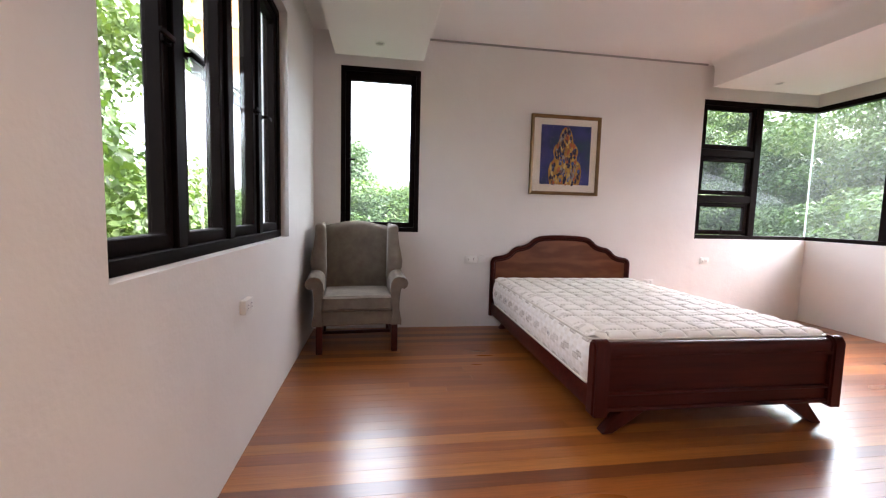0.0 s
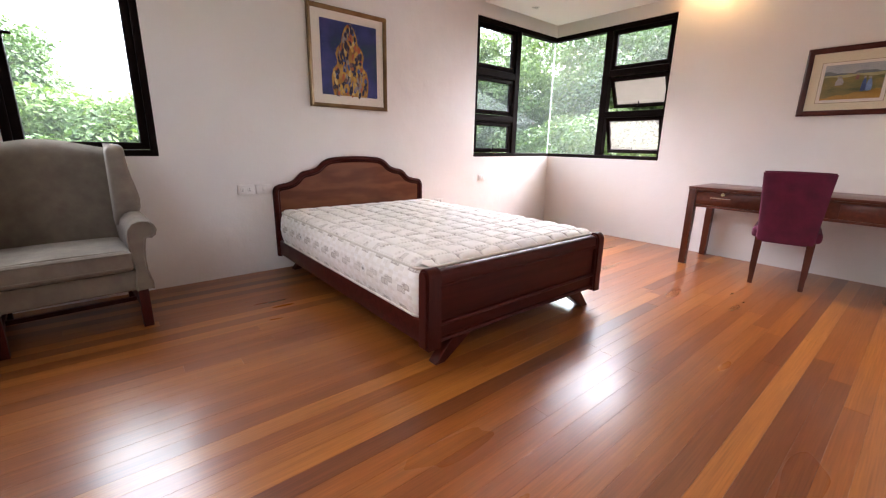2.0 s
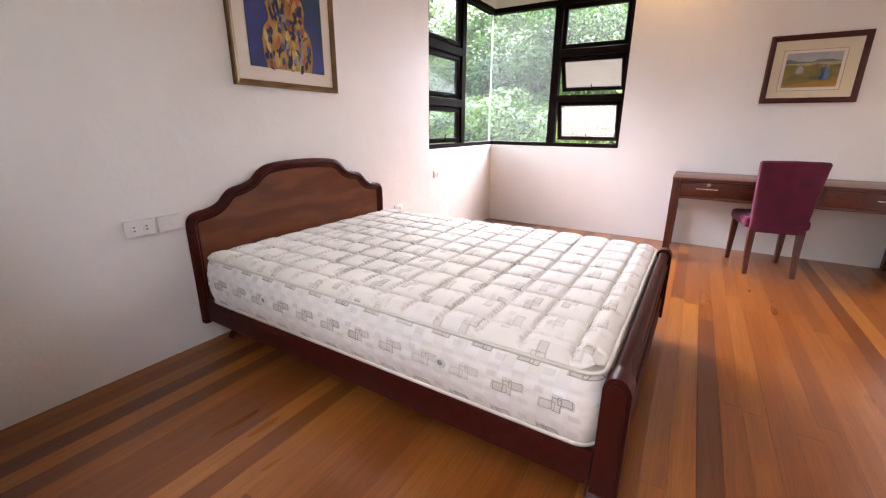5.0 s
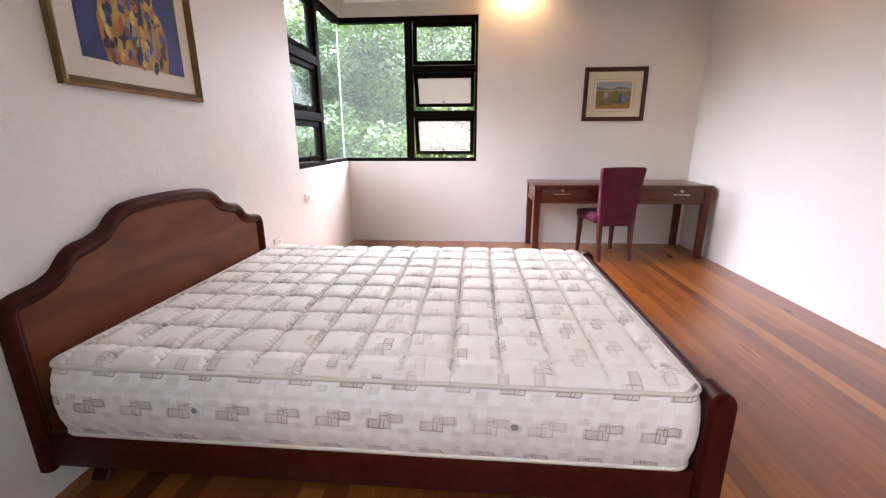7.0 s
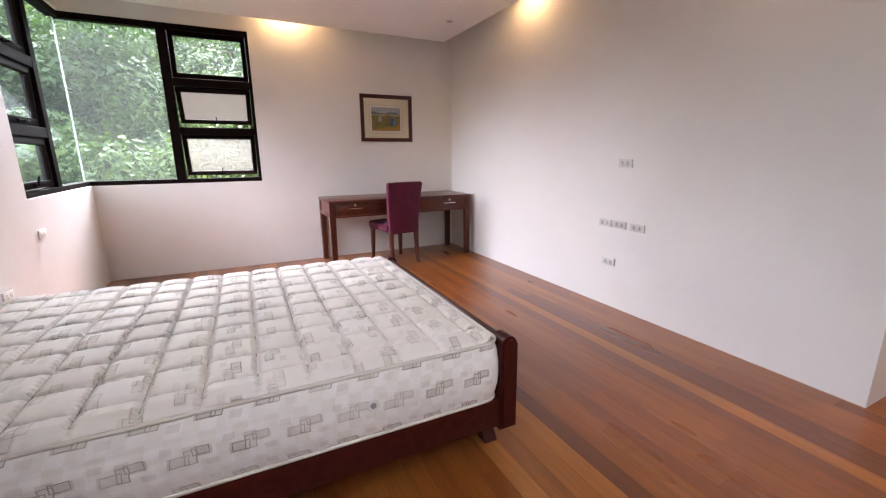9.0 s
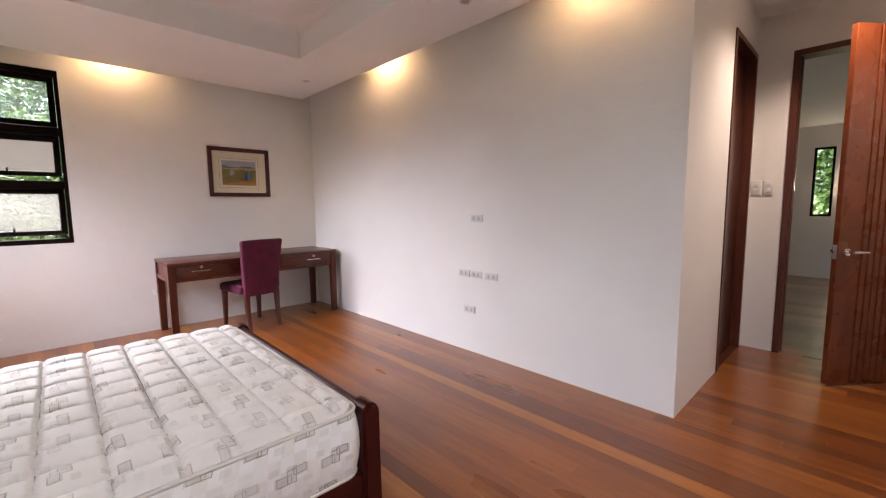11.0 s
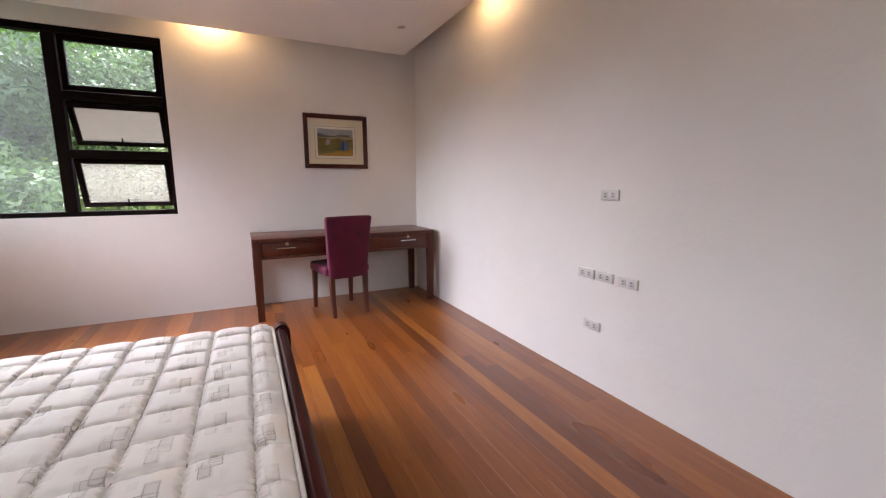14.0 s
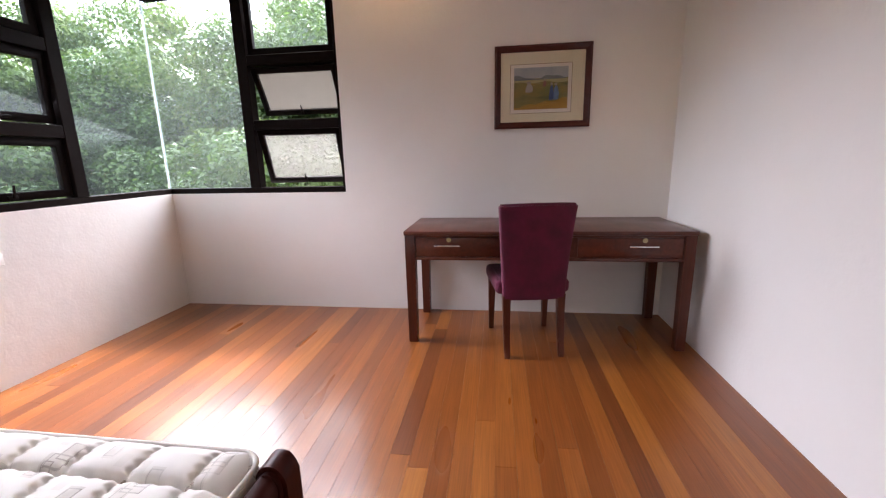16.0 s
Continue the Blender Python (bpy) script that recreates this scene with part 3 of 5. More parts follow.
def bed():
    ob = thing("bed", pose(2.654, 2.2, 0, 0, 0, -0.75), "dark mahogany double bed with a scalloped headboard", "bed")
    h = BED_W / 2
    # headboard: moulded rim round a veneered panel; its back stands just clear of the wall
    yb = BED_L
    half = smooth_curve([(0.0, 0.69), (0.004, 0.725), (0.022, 0.76), (0.06, 0.778), (0.13, 0.79), (0.19, 0.815), (0.235, 0.862), (0.28, 0.89), (0.35, 0.905), (0.41, 0.93), (0.455, 0.972), (0.51, 1.005), (0.58, 1.02), (0.69, 1.028), (h, 1.03)], 4)
    left = [(-h, 0.125), (-h, 0.3), (-h, 0.5)] + [(-h + u, v) for u, v in half]
    line = left + [(-x, z) for x, z in left[-2::-1]]
    line = [(x * 1.012 - 0.009, z if z < 0.6 else 0.6 + (z - 0.6) * 0.96) for x, z in line]
    k = len(line)
    rings = []
    section = [(0.0, 0.0), (0.0, -0.03), (0.006, -0.04), (0.018, -0.045), (0.032, -0.042), (0.04, -0.034), (0.044, -0.027), (0.056, -0.025), (0.06, -0.019), (0.06, 0.0)]
    for i in range(k):
        a, c = Vector(line[max(i - 1, 0)]), Vector(line[min(i + 1, k - 1)])
        t = (c - a).normalized()
        nx, nz = t.y, -t.x
        rings.append([(line[i][0] + nx * d, yb + y, line[i][1] + nz * d) for d, y in section])
    part("headboard_rim", loft(bmesh.new(), rings), MAHOGANY, ob, "dark moulded headboard rim", sharp=50)
    bm = bmesh.new()
    upper = [(x, z) for x, z in line if z > 0.6]
    xs = [(-h + 0.045 + (2 * h - 0.09) * i / 90) * 1.012 - 0.009 for i in range(91)]
    tops = [np.interp(x, [q[0] for q in upper], [q[1] for q in upper]) - 0.045 for x in xs]
    loft(bm, [[(x, yb - 0.02, 0.13), (x, yb - 0.02, z), (x, yb - 0.004, z), (x, yb - 0.004, 0.13)] for x, z in zip(xs, tops)])
    part("headboard_panel", bm, VENEER, ob, "reddish figured veneer panel")
    # footboard
    for s in (-1, 1):
        bm = bmesh.new()
        prof = [(-0.04, 0.12), (-0.037, 0.505), (-0.031, 0.522), (-0.022, 0.537), (-0.01, 0.546), (0.004, 0.549), (0.018, 0.546), (0.03, 0.537), (0.039, 0.522), (0.043, 0.505), (0.043, 0.12)]
        loft(bm, [[(s * (h - 0.004) + dx, 0.014 + y, z) for y, z in prof] for dx in ((-0.015, 0.086) if s < 0 else (-0.086, 0.0))])
        bmesh.ops.bevel(bm, geom=[e for e in bm.edges if abs(e.verts[0].co.x - e.verts[1].co.x) < 1e-4], offset=0.012, segments=2, affect="EDGES")
        part("foot_post", bm, MAHOGANY_Z, ob)
    x0, x1 = -h + 0.08, h - 0.08
    part("footboard_panel", boxed(x0, x1, 0.008, 0.04, 0.14, 0.5), MAHOGANY, ob)
    bm = bmesh.new()
    prof = [(-0.012, 0.44), (-0.012, 0.455), (-0.004, 0.462), (-0.006, 0.5), (0.0, 0.52), (0.014, 0.53), (0.034, 0.53), (0.046, 0.52), (0.05, 0.5), (0.05, 0.44)]
    loft(bm, [[(x, y, z) for y, z in prof] for x in (x0, x1)])
    part("footboard_top_rail", bm, MAHOGANY, ob)
    for z in (0.24, 0.15):
        bm = bmesh.new()
        prof = [(0.008, z - 0.012), (-0.008, z - 0.008), (-0.012, z), (-0.006, z + 0.01), (0.008, z + 0.014)]
        loft(bm, [[(x, y, zz) for y, zz in prof] for x in (x0, x1)])
        part("moulding", bm, MAHOGANY, ob)
    for s in (-1, 1):
        bm = boxed(s * (h - 0.015) - 0.013, s * (h - 0.015) + 0.013, 0.06, yb - 0.035, 0.14, 0.268, bevel=0.004)
        part("side_rail", bm, MAHOGANY, ob)
        for y0 in (0.012, yb - 0.13):
            bm = bmesh.new()
            a, c = s * 0.50, s * 0.60
            loft(bm, [[(c - s * 0.0, y, 0.145), (a - s * 0.06, y, 0.145), (s * 0.655, y, 0.0), (s * 0.72, y, 0.0)] for y in (y0, y0 + 0.07)])
            bmesh.ops.bevel(bm, geom=list(bm.edges), offset=0.005, segments=1, affect="EDGES")
            part("foot", bm, MAHOGANY_Z, ob, "splayed dark wooden foot")
    for i in range(9):
        y = 0.16 + i * 0.245
        part("slat", boxed(-h + 0.03, h - 0.03, y, y + 0.07, 0.248, 0.266), DESKWOOD, ob)
    return ob


SEAM_SHADE_THREAD = fabric("seam_shade_thread", (0.36, 0.32, 0.27), (0.46, 0.42, 0.36), 600, 0.9, 0.0)


def mattress():
    wide, long, low, high = 1.58, 2.11, 0.267, 0.545
    ob = thing("mattress", pose(2.648, 2.2, low, 0, 0, -0.75) @ pose(0, 0.054 + long / 2, 0), "cream quilted mattress with a faded rectangle print", "mattress")
    hx, hy, t = wide / 2, long / 2, high - low
    r = 0.07

    def outline(d):
        """Rounded rectangle pulled in by d."""
        pts = []
        for cx, cy, a0 in ((hx - r, hy - r, 0), (-hx + r, hy - r, 90), (-hx + r, -hy + r, 180), (hx - r, -hy + r, 270)):
            for k in range(7):
                a = radians(a0 + 15 * k)
                pts.append((cx + (r - d) * math.cos(a), cy + (r - d) * math.sin(a)))
        dense = []
        for (xa, ya), (xb, yb) in zip(pts, pts[1:] + pts[:1]):
            m = max(1, int(math.hypot(xb - xa, yb - ya) / 0.0125))
            dense += [(xa + (xb - xa) * i / m, ya + (yb - ya) * i / m) for i in range(m)]
        return dense

    bm = bmesh.new()
    rings = []
    base = outline(0)
    for i in range(33):
        f = i / 32
        bulge = 0.026 * math.sin(math.pi * f) ** 0.6
        ring = []
        for (x, y), (x2, y2) in zip(base, outline(0.014)):
            s = x + y
            puff = 0.0055 * abs(math.sin(math.pi * s / 0.05)) ** 0.4 * abs(math.sin(math.pi * (f * t) / 0.05)) ** 0.4
            q = (bulge + puff * math.sin(math.pi * f)) / 0.014
            ring.append((x2 + (x - x2) * q, y2 + (y - y2) * q, 0.004 + (t - 0.016) * f))
        rings.append(ring)
    loft(bm, rings)
    part("border", bm, QUILT_SIDE, ob, "printed cream mattress border", sharp=80)
    # quilted top
    SEAM_X, SEAM_Y = 0.1635, 0.161
    nx, ny = 470, 630
    gx, gy = np.meshgrid((np.arange(nx + 1) / nx - 0.5) * (wide - 0.028), (np.arange(ny + 1) / ny - 0.5) * (long - 0.028))
    ax, ay = hx - 0.014 - r, hy - 0.014 - r
    dx, dy = np.abs(gx) - ax, np.abs(gy) - ay
    corner = (dx > 0) & (dy > 0)
    pull = np.where(corner, np.maximum(dx, dy) / np.maximum(np.hypot(dx, dy), 1e-6), 1.0)
    x = np.where(corner, np.copysign(ax + dx * pull, gx), gx)
    y = np.where(corner, np.copysign(ay + dy * pull, gy), gy)
    ku = (x + 0.0018 * np.sin(y * 2 * np.pi / 0.045) + 0.008) / SEAM_X
    kv = (y + 0.946) / SEAM_Y
    px = np.abs(ku - np.round(ku)) * SEAM_X
    side = kv - np.round(kv)
    # pleats pulled in from both sides of each cross seam, alternating
    tooth = np.clip(0.5 + 0.75 * np.sin(x * 2 * np.pi / 0.025 + np.where(side > 0, np.pi, 0.0)), 0, 1)
    run = np.abs(side) * SEAM_Y
    py = np.maximum(0.0, run - 0.009 * tooth)
    z = 0.0125 * (1 - np.exp(-px / 0.008)) * (0.08 + 0.92 * (1 - np.exp(-py / 0.0042))) - 0.0125 * np.exp(-((px / 0.0055) ** 2))
    z += 0.01 * (1 - np.exp(-px / 0.025)) * (1 - np.exp(-run / 0.022))
    z += 0.0012 * np.sin(x * 31 + 2 * np.sin(y * 17)) * np.sin(y * 27 + x * 9) + 0.003 * np.sin(x * 4.1 + 1.3) * np.sin(y * 3.3)
    edge = np.maximum(np.minimum(hx - 0.014 - np.abs(x), hy - 0.014 - np.abs(y)), 0)
    z = (z + 0.0145) * np.minimum(1.0, (edge / 0.05) ** 0.5) + t - 0.013
    ids = np.arange((nx + 1) * (ny + 1)).reshape(ny + 1, nx + 1)
    quads = np.stack([ids[:-1, :-1], ids[:-1, 1:], ids[1:, 1:], ids[1:, :-1]], -1).reshape(-1, 4)
    me = bpy.data.meshes.new("quilted_top")
    me.from_pydata(np.stack([x, y, z], -1).reshape(-1, 3).tolist(), [], quads.tolist())
    me.polygons.foreach_set("use_smooth", np.ones(len(quads), dtype=bool))
    me.materials.append(QUILT_TOP)
    top = new("quilted_top", me)
    top.parent = ob
    top["label"] = "quilted cream top with square stitching"
    # Stitching; its grey-brown also puts the seams' shade into the colour.
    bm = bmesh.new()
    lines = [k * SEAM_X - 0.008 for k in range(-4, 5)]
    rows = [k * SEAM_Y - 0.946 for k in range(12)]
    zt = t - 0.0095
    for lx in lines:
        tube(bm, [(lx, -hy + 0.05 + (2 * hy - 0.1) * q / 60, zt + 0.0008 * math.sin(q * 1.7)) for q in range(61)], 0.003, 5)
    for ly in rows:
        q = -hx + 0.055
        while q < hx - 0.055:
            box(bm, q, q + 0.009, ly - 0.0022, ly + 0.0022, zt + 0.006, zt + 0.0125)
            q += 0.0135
    tagged(part("stitching", bm, SEAM_SHADE_THREAD, ob, "quilting thread, its grey-brown putting shade into the seams", smooth=False), kind="stuff")
    for z in (0.008, t - 0.012):
        bm = bmesh.new()
        loop = [(x, y) for x, y in outline(0.006)]
        vs = []
        for i, (x, y) in enumerate(loop):
            xa, ya = loop[i - 1]
            xb, yb = loop[(i + 1) % len(loop)]
            tv = Vector((xb - xa, yb - ya)).normalized()
            vs.append([bm.verts.new((x + tv.y * 0.0075 * math.cos(a), y - tv.x * 0.0075 * math.cos(a), z + 0.0075 * math.sin(a))) for a in [k * math.pi / 3 for k in range(6)]])
        for i in range(len(vs)):
            a, c = vs[i], vs[(i + 1) % len(vs)]
            for k in range(6):
                bm.faces.new((a[k], a[(k + 1) % 6], c[(k + 1) % 6], c[k]))
        part("piping", bm, PIPING, ob, "cream corded edge", sharp=80)
    for x, sx in ((-hx, -1), (hx, 1)):
        for y in (-0.5, 0.52):
            bm = bmesh.new()
            rings = [[(x + sx * (0.012 + d), y + rr * math.cos(a), t * 0.52 + rr * math.sin(a)) for a in [q * math.pi / 8 for q in range(16)]] for d, rr in ((0.0, 0.024), (0.006, 0.023), (0.009, 0.018), (0.008, 0.013), (0.003, 0.011))]
            loft(bm, rings)
            vent = part("vent", bm, PLASTIC, ob, "small round white air vent")
            part("mesh", rod(bmesh.new(), (x + sx * 0.013, y, t * 0.52), (x + sx * 0.0195, y, t * 0.52), 0.0115, 0.0105, 12), SHADOW_MESH_GREY, vent, "dark metal vent mesh")
    return ob


def desk():
    """Long writing desk; local x runs along its length, y towards the wall."""
    ob = thing("desk", pose(5.21, 2.287, 0) @ pose(0, 0, 0, 0, 0, -90), "red-brown wooden writing desk with two drawers", "desk")
    L, D, H = 1.815, 0.64, 0.786
    part("tabletop", boxed(-0.004, L + 0.004, -0.004, D, H - 0.026, H, bevel=0.004), DESKWOOD, ob)
    for x in (0, L - 0.068):
        for y in (0.004, D - 0.072):
            bm = bmesh.new()
            cx, cy = x + 0.034, y + 0.034
            loft(bm, [[(cx + sx * a, cy + sy * a, z) for sx, sy in ((-1, -1), (1, -1), (1, 1), (-1, 1))] for a, z in ((0.03, 0.0), (0.0335, 0.55), (0.0335, H - 0.027))])
            bmesh.ops.bevel(bm, geom=[e for e in bm.edges if abs(e.verts[0].co.z - e.verts[1].co.z) > 0.1], offset=0.004, segments=2, affect="EDGES")
            part("leg", bm, DESKWOOD_Z, ob)
    part("apron", boxed(0.069, L - 0.069, 0.022, 0.042, 0.592, H - 0.028), DESKWOOD, ob)
    part("front_rail", boxed(0.069, L - 0.069, 0.01, 0.06, 0.59, 0.612, bevel=0.003), DESKWOOD, ob)
    part("front_rail", boxed(0.069, L - 0.069, 0.012, 0.06, H - 0.042, H - 0.027, bevel=0.002), DESKWOOD, ob)
    part("back_apron", boxed(0.069, L - 0.069, D - 0.05, D - 0.03, 0.59, H - 0.027), DESKWOOD, ob)
    for x in (0.012, L - 0.03):
        part("side_panel", boxed(x, x + 0.018, 0.073, D - 0.073, 0.63, H - 0.027), DESKWOOD, ob)
        part("side_rail", boxed(x - 0.008, x + 0.026, 0.073, D - 0.073, 0.59, 0.635, bevel=0.003), DESKWOOD, ob)
    for x0, x1, hx in ((0.075, 0.70, 0.285), (L - 0.70, L - 0.075, L - 0.31)):
        d = part("drawer", boxed(x0, x1, 0.011, 0.034, 0.616, H - 0.046, bevel=0.002), DESKWOOD, ob)
        bm = rod(bmesh.new(), (hx - 0.085, -0.014, 0.69), (hx + 0.085, -0.014, 0.69), 0.0055, seg=10)
        for q in (-0.06, 0.06):
            rod(bm, (hx + q, 0.012, 0.69), (hx + q, -0.014, 0.69), 0.004, seg=8)
        part("handle", bm, CHROME, d, "slim chrome bar handle")
        bm = rod(bmesh.new(), (hx + 0.01, 0.012, 0.727), (hx + 0.01, 0.004, 0.727), 0.016, 0.015, 20)
        box(bm, hx + 0.008, hx + 0.012, 0.0025, 0.005, 0.72, 0.734)
        part("lock", bm, BRASS, d, "round brass drawer lock")
    return ob


def cushion_box(bm, x0, x1, y0, y1, z0, z1, r=0.03, crown=0.0, n=8):
    """Rounded upholstered block with a gently crowned top."""
    box(bm, x0, x1, y0, y1, z0, z1, bevel=r, seg=4)
    if crown:
        top = [f for f in bm.faces if f.normal.z > 0.95]
        bmesh.ops.subdivide_edges(bm, edges=list({e for f in top for e in f.edges}), cuts=n, use_grid_fill=True)
        for v in bm.verts:
            if v.co.z > z1 - 1e-4:
                u, w = (v.co.x - x0) / (x1 - x0), (v.co.y - y0) / (y1 - y0)
                v.co.z += crown * max(0, math.sin(math.pi * min(max(u, 0), 1)) * math.sin(math.pi * min(max(w, 0), 1))) ** 0.7
    return bm


def side_chair():
    """Upholstered dining chair; it faces local +x."""
    ob = thing("side_chair", pose(5.33, 1.487, 0, 0, 0, 9.5), "wine-red velvet side chair pushed under the desk", "chair")
    part("seat", cushion_box(bmesh.new(), -0.215, 0.25, -0.235, 0.235, 0.40, 0.492, 0.03, 0.015), WINE, ob, "wine-red velvet seat")
    bm = bmesh.new()
    rings = []
    for i in range(13):
        f = i / 12
        z = 0.375 + 0.602 * f
        w = 0.195 + 0.038 * f ** 1.2
        lean = -0.218 - 0.006 * f - 0.055 * f * f
        th = 0.034 - 0.006 * f
        top = 0.0
        ring = []
        for a in range(28):
            q = a / 28 * 2 * math.pi
            cx, sx = math.cos(q), math.sin(q)
            ex = 0.22
            x = th * math.copysign(abs(cx) ** ex, cx)
            y = w * math.copysign(abs(sx) ** ex, sx)
            curve = 0.016 * (1 - (y / w) ** 2)
            ring.append((lean + x - curve, y, z + top + (0.006 * (1 - (y / w) ** 2) if i == 12 else 0)))
        rings.append(ring)
    loft(bm, rings)
    bmesh.ops.bevel(bm, geom=[e for e in bm.edges if all(len(f.verts) > 4 or f.normal.z < 0.9 for f in e.link_faces) and any(len(f.verts) > 4 for f in e.link_faces)], offset=0.012, segments=3, affect="EDGES")
    part("backrest", bm, WINE, ob, "tall wine-red velvet backrest")
    for x, y, dx, dy in ((-0.225, -0.172, -0.045, 0.0), (-0.225, 0.172, -0.045, 0.0), (0.205, -0.195, 0.012, -0.004), (0.205, 0.195, 0.012, 0.004)):
        bm = bmesh.new()
        rings = []
        for i in range(7):
            f = i / 6
            z = 0.405 * (1 - f)
            a = 0.0255 - 0.0085 * f
            ox, oy = x + dx * f * f, y + dy * f
            rings.append([(ox + sx * a, oy + sy * a, z) for sx, sy in ((-1, -1), (1, -1), (1, 1), (-1, 1))])
        loft(bm, rings)
        bmesh.ops.bevel(bm, geom=[e for e in bm.edges if abs(e.verts[0].co.z - e.verts[1].co.z) > 0.03], offset=0.004, segments=2, affect="EDGES")
        part("leg", bm, DESKWOOD_Z, ob, "tapered dark wooden leg")
    return ob


def armchair():
    """Wing armchair; it faces local -y."""
    ob = thing("wing_armchair", pose(0.503, 3.67, 0, 0, 0, ARM_TURN), "grey velvet wing armchair in the corner by the window", "armchair")
    part("seat_base", boxed(-0.31, 0.31, 0.0, 0.62, 0.245, 0.372, bevel=0.018, seg=3), GREY, ob)
    seat = part("seat_cushion", cushion_box(bmesh.new(), -0.29, 0.29, -0.035, 0.50, 0.376, 0.50, 0.028, 0.018), GREY, ob, "thick grey seat cushion with piped edge")
    for z in (0.402, 0.486):
        bm = tube(bmesh.new(), [(-0.287, 0.45, z), (-0.287, 0.0, z), (-0.283, -0.022, z), (-0.265, -0.033, z), (0.265, -0.033, z), (0.283, -0.022, z), (0.287, 0.0, z), (0.287, 0.45, z)], 0.0055)
        part("piping", bm, GREY, seat)
    # back: arched top, leaning
    bm = bmesh.new()
    rings = []
    xs = [(-0.315 + 0.63 * i / 16) for i in range(17)]
    for i in range(15):
        f = i / 14
        ring_f, ring_b = [], []
        for x in xs:
            u = x / 0.315
            top = 1.075 + 0.052 * math.cos(u * math.pi / 2) ** 1.5 * (1 if abs(u) < 1 else 0)
            z = 0.40 + (top - 0.40) * f
            y = 0.50 + 0.15 * (z - 0.4) / 0.7
            puff = 0.035 * math.cos(u * math.pi / 2) ** 0.5 * math.sin(math.pi * min(1, f * 0.9 + 0.08)) if abs(u) < 1 else 0
            rnd = 0.03 * max(0, (f - 0.9) / 0.1) ** 2
            ring_f.append((x, y - puff + rnd, z))
            ring_b.append((x, y + 0.09 - rnd, z))
        rings.append(ring_f + ring_b[::-1])
    loft(bm, rings)
    part("backrest", bm, GREY, ob, "tall grey backrest with an arched top", sharp=60)
    for s in (-1, 1):
        # arm: outward scroll running front to back
        prof = [(0.288, 0.247), (0.287, 0.30), (0.296, 0.35), (0.30, 0.39), (0.287, 0.47), (0.28, 0.56), (0.287, 0.615), (0.31, 0.65), (0.345, 0.664), (0.385, 0.66), (0.412, 0.64), (0.422, 0.61), (0.415, 0.582), (0.395, 0.567), (0.375, 0.572), (0.362, 0.56), (0.352, 0.50), (0.348, 0.43), (0.35, 0.37), (0.362, 0.315), (0.368, 0.28), (0.366, 0.247)]
        bm = bmesh.new()
        rings = []
        for i in range(10):
            f = i / 9
            y = -0.014 + 0.6 * f
            g = 1 - 0.12 * f
            lift = 0.02 * math.sin(math.pi * f) + 0.03 * f
            rings.append([(s * (0.30 + (x - 0.30) * g), y, z + lift * (1 if z > 0.55 else 0)) for x, z in prof])
        loft(bm, rings)
        arm = part("arm", bm, GREY, ob, "scrolled grey arm", sharp=60)
        bm = tube(bmesh.new(), [(s * x, -0.016, z) for x, z in prof], 0.006, 6)
        part("piping", bm, GREY, arm)
        # wing: a padded roll from the arm to the top of the back, bulging above the arm
        line = [(0.60, 0.315, 0.352), (0.66, 0.255, 0.368), (0.71, 0.232, 0.384), (0.77, 0.225, 0.388), (0.84, 0.236, 0.376), (0.91, 0.256, 0.362), (0.98, 0.276, 0.354), (1.03, 0.292, 0.352), (1.06, 0.302, 0.352), (1.08, 0.312, 0.350), (1.094, 0.328, 0.342), (1.102, 0.352, 0.330), (1.104, 0.375, 0.322)]
        bm = bmesh.new()
        rings = []
        for z, front, out in line:
            out += 0.022
            inn = 0.268 + (0.03 if z > 1.09 else 0.012 if z > 1.075 else 0.0) + 0.02 * (z - 0.6)
            r = (out - inn) * 0.5
            mid = (out + inn) * 0.5
            nose = [(mid - r * math.cos(k * math.pi / 10), front + r * 0.8 - r * 0.8 * math.sin(k * math.pi / 10)) for k in range(11)]
            ring = nose + [(out - 0.012, 0.50), (out - 0.03, 0.645), (0.30, 0.655), (inn + 0.01, 0.52)]
            rings.append([(s * x, y, z) for x, y in ring])
        loft(bm, rings)
        part("wing", bm, GREY, ob, "curved grey padded wing", sharp=70)
        # lower outer side panel
        part("side_panel", boxed(min(s * 0.30, s * 0.345), max(s * 0.30, s * 0.345), 0.08, 0.63, 0.25, 0.62, bevel=0.012), GREY, ob)
    for x in (-0.318, 0.318):
        part("front_leg", boxed(x - 0.026, x + 0.026, 0.012, 0.064, 0.0, 0.246, bevel=0.003), MAHOGANY_Z, ob, "square dark wooden leg")
        bm = bmesh.new()
        loft(bm, [[(x + sx * 0.022, y + sy * 0.022, z) for sx, sy in ((-1, -1), (1, -1), (1, 1), (-1, 1))] for y, z in ((0.59, 0.248), (0.615, 0.1), (0.66, 0.0))])
        part("back_leg", bm, MAHOGANY_Z, ob, "raked dark wooden leg")
        part("stretcher", boxed(x - 0.011, x + 0.011, 0.063, 0.60, 0.088, 0.118), MAHOGANY_Z, ob)
    part("stretcher", boxed(-0.306, 0.306, 0.3, 0.324, 0.09, 0.116), MAHOGANY, ob)
    return ob


ARM_TURN = 4.0
bed()
mattress()
desk()
side_chair()
armchair()

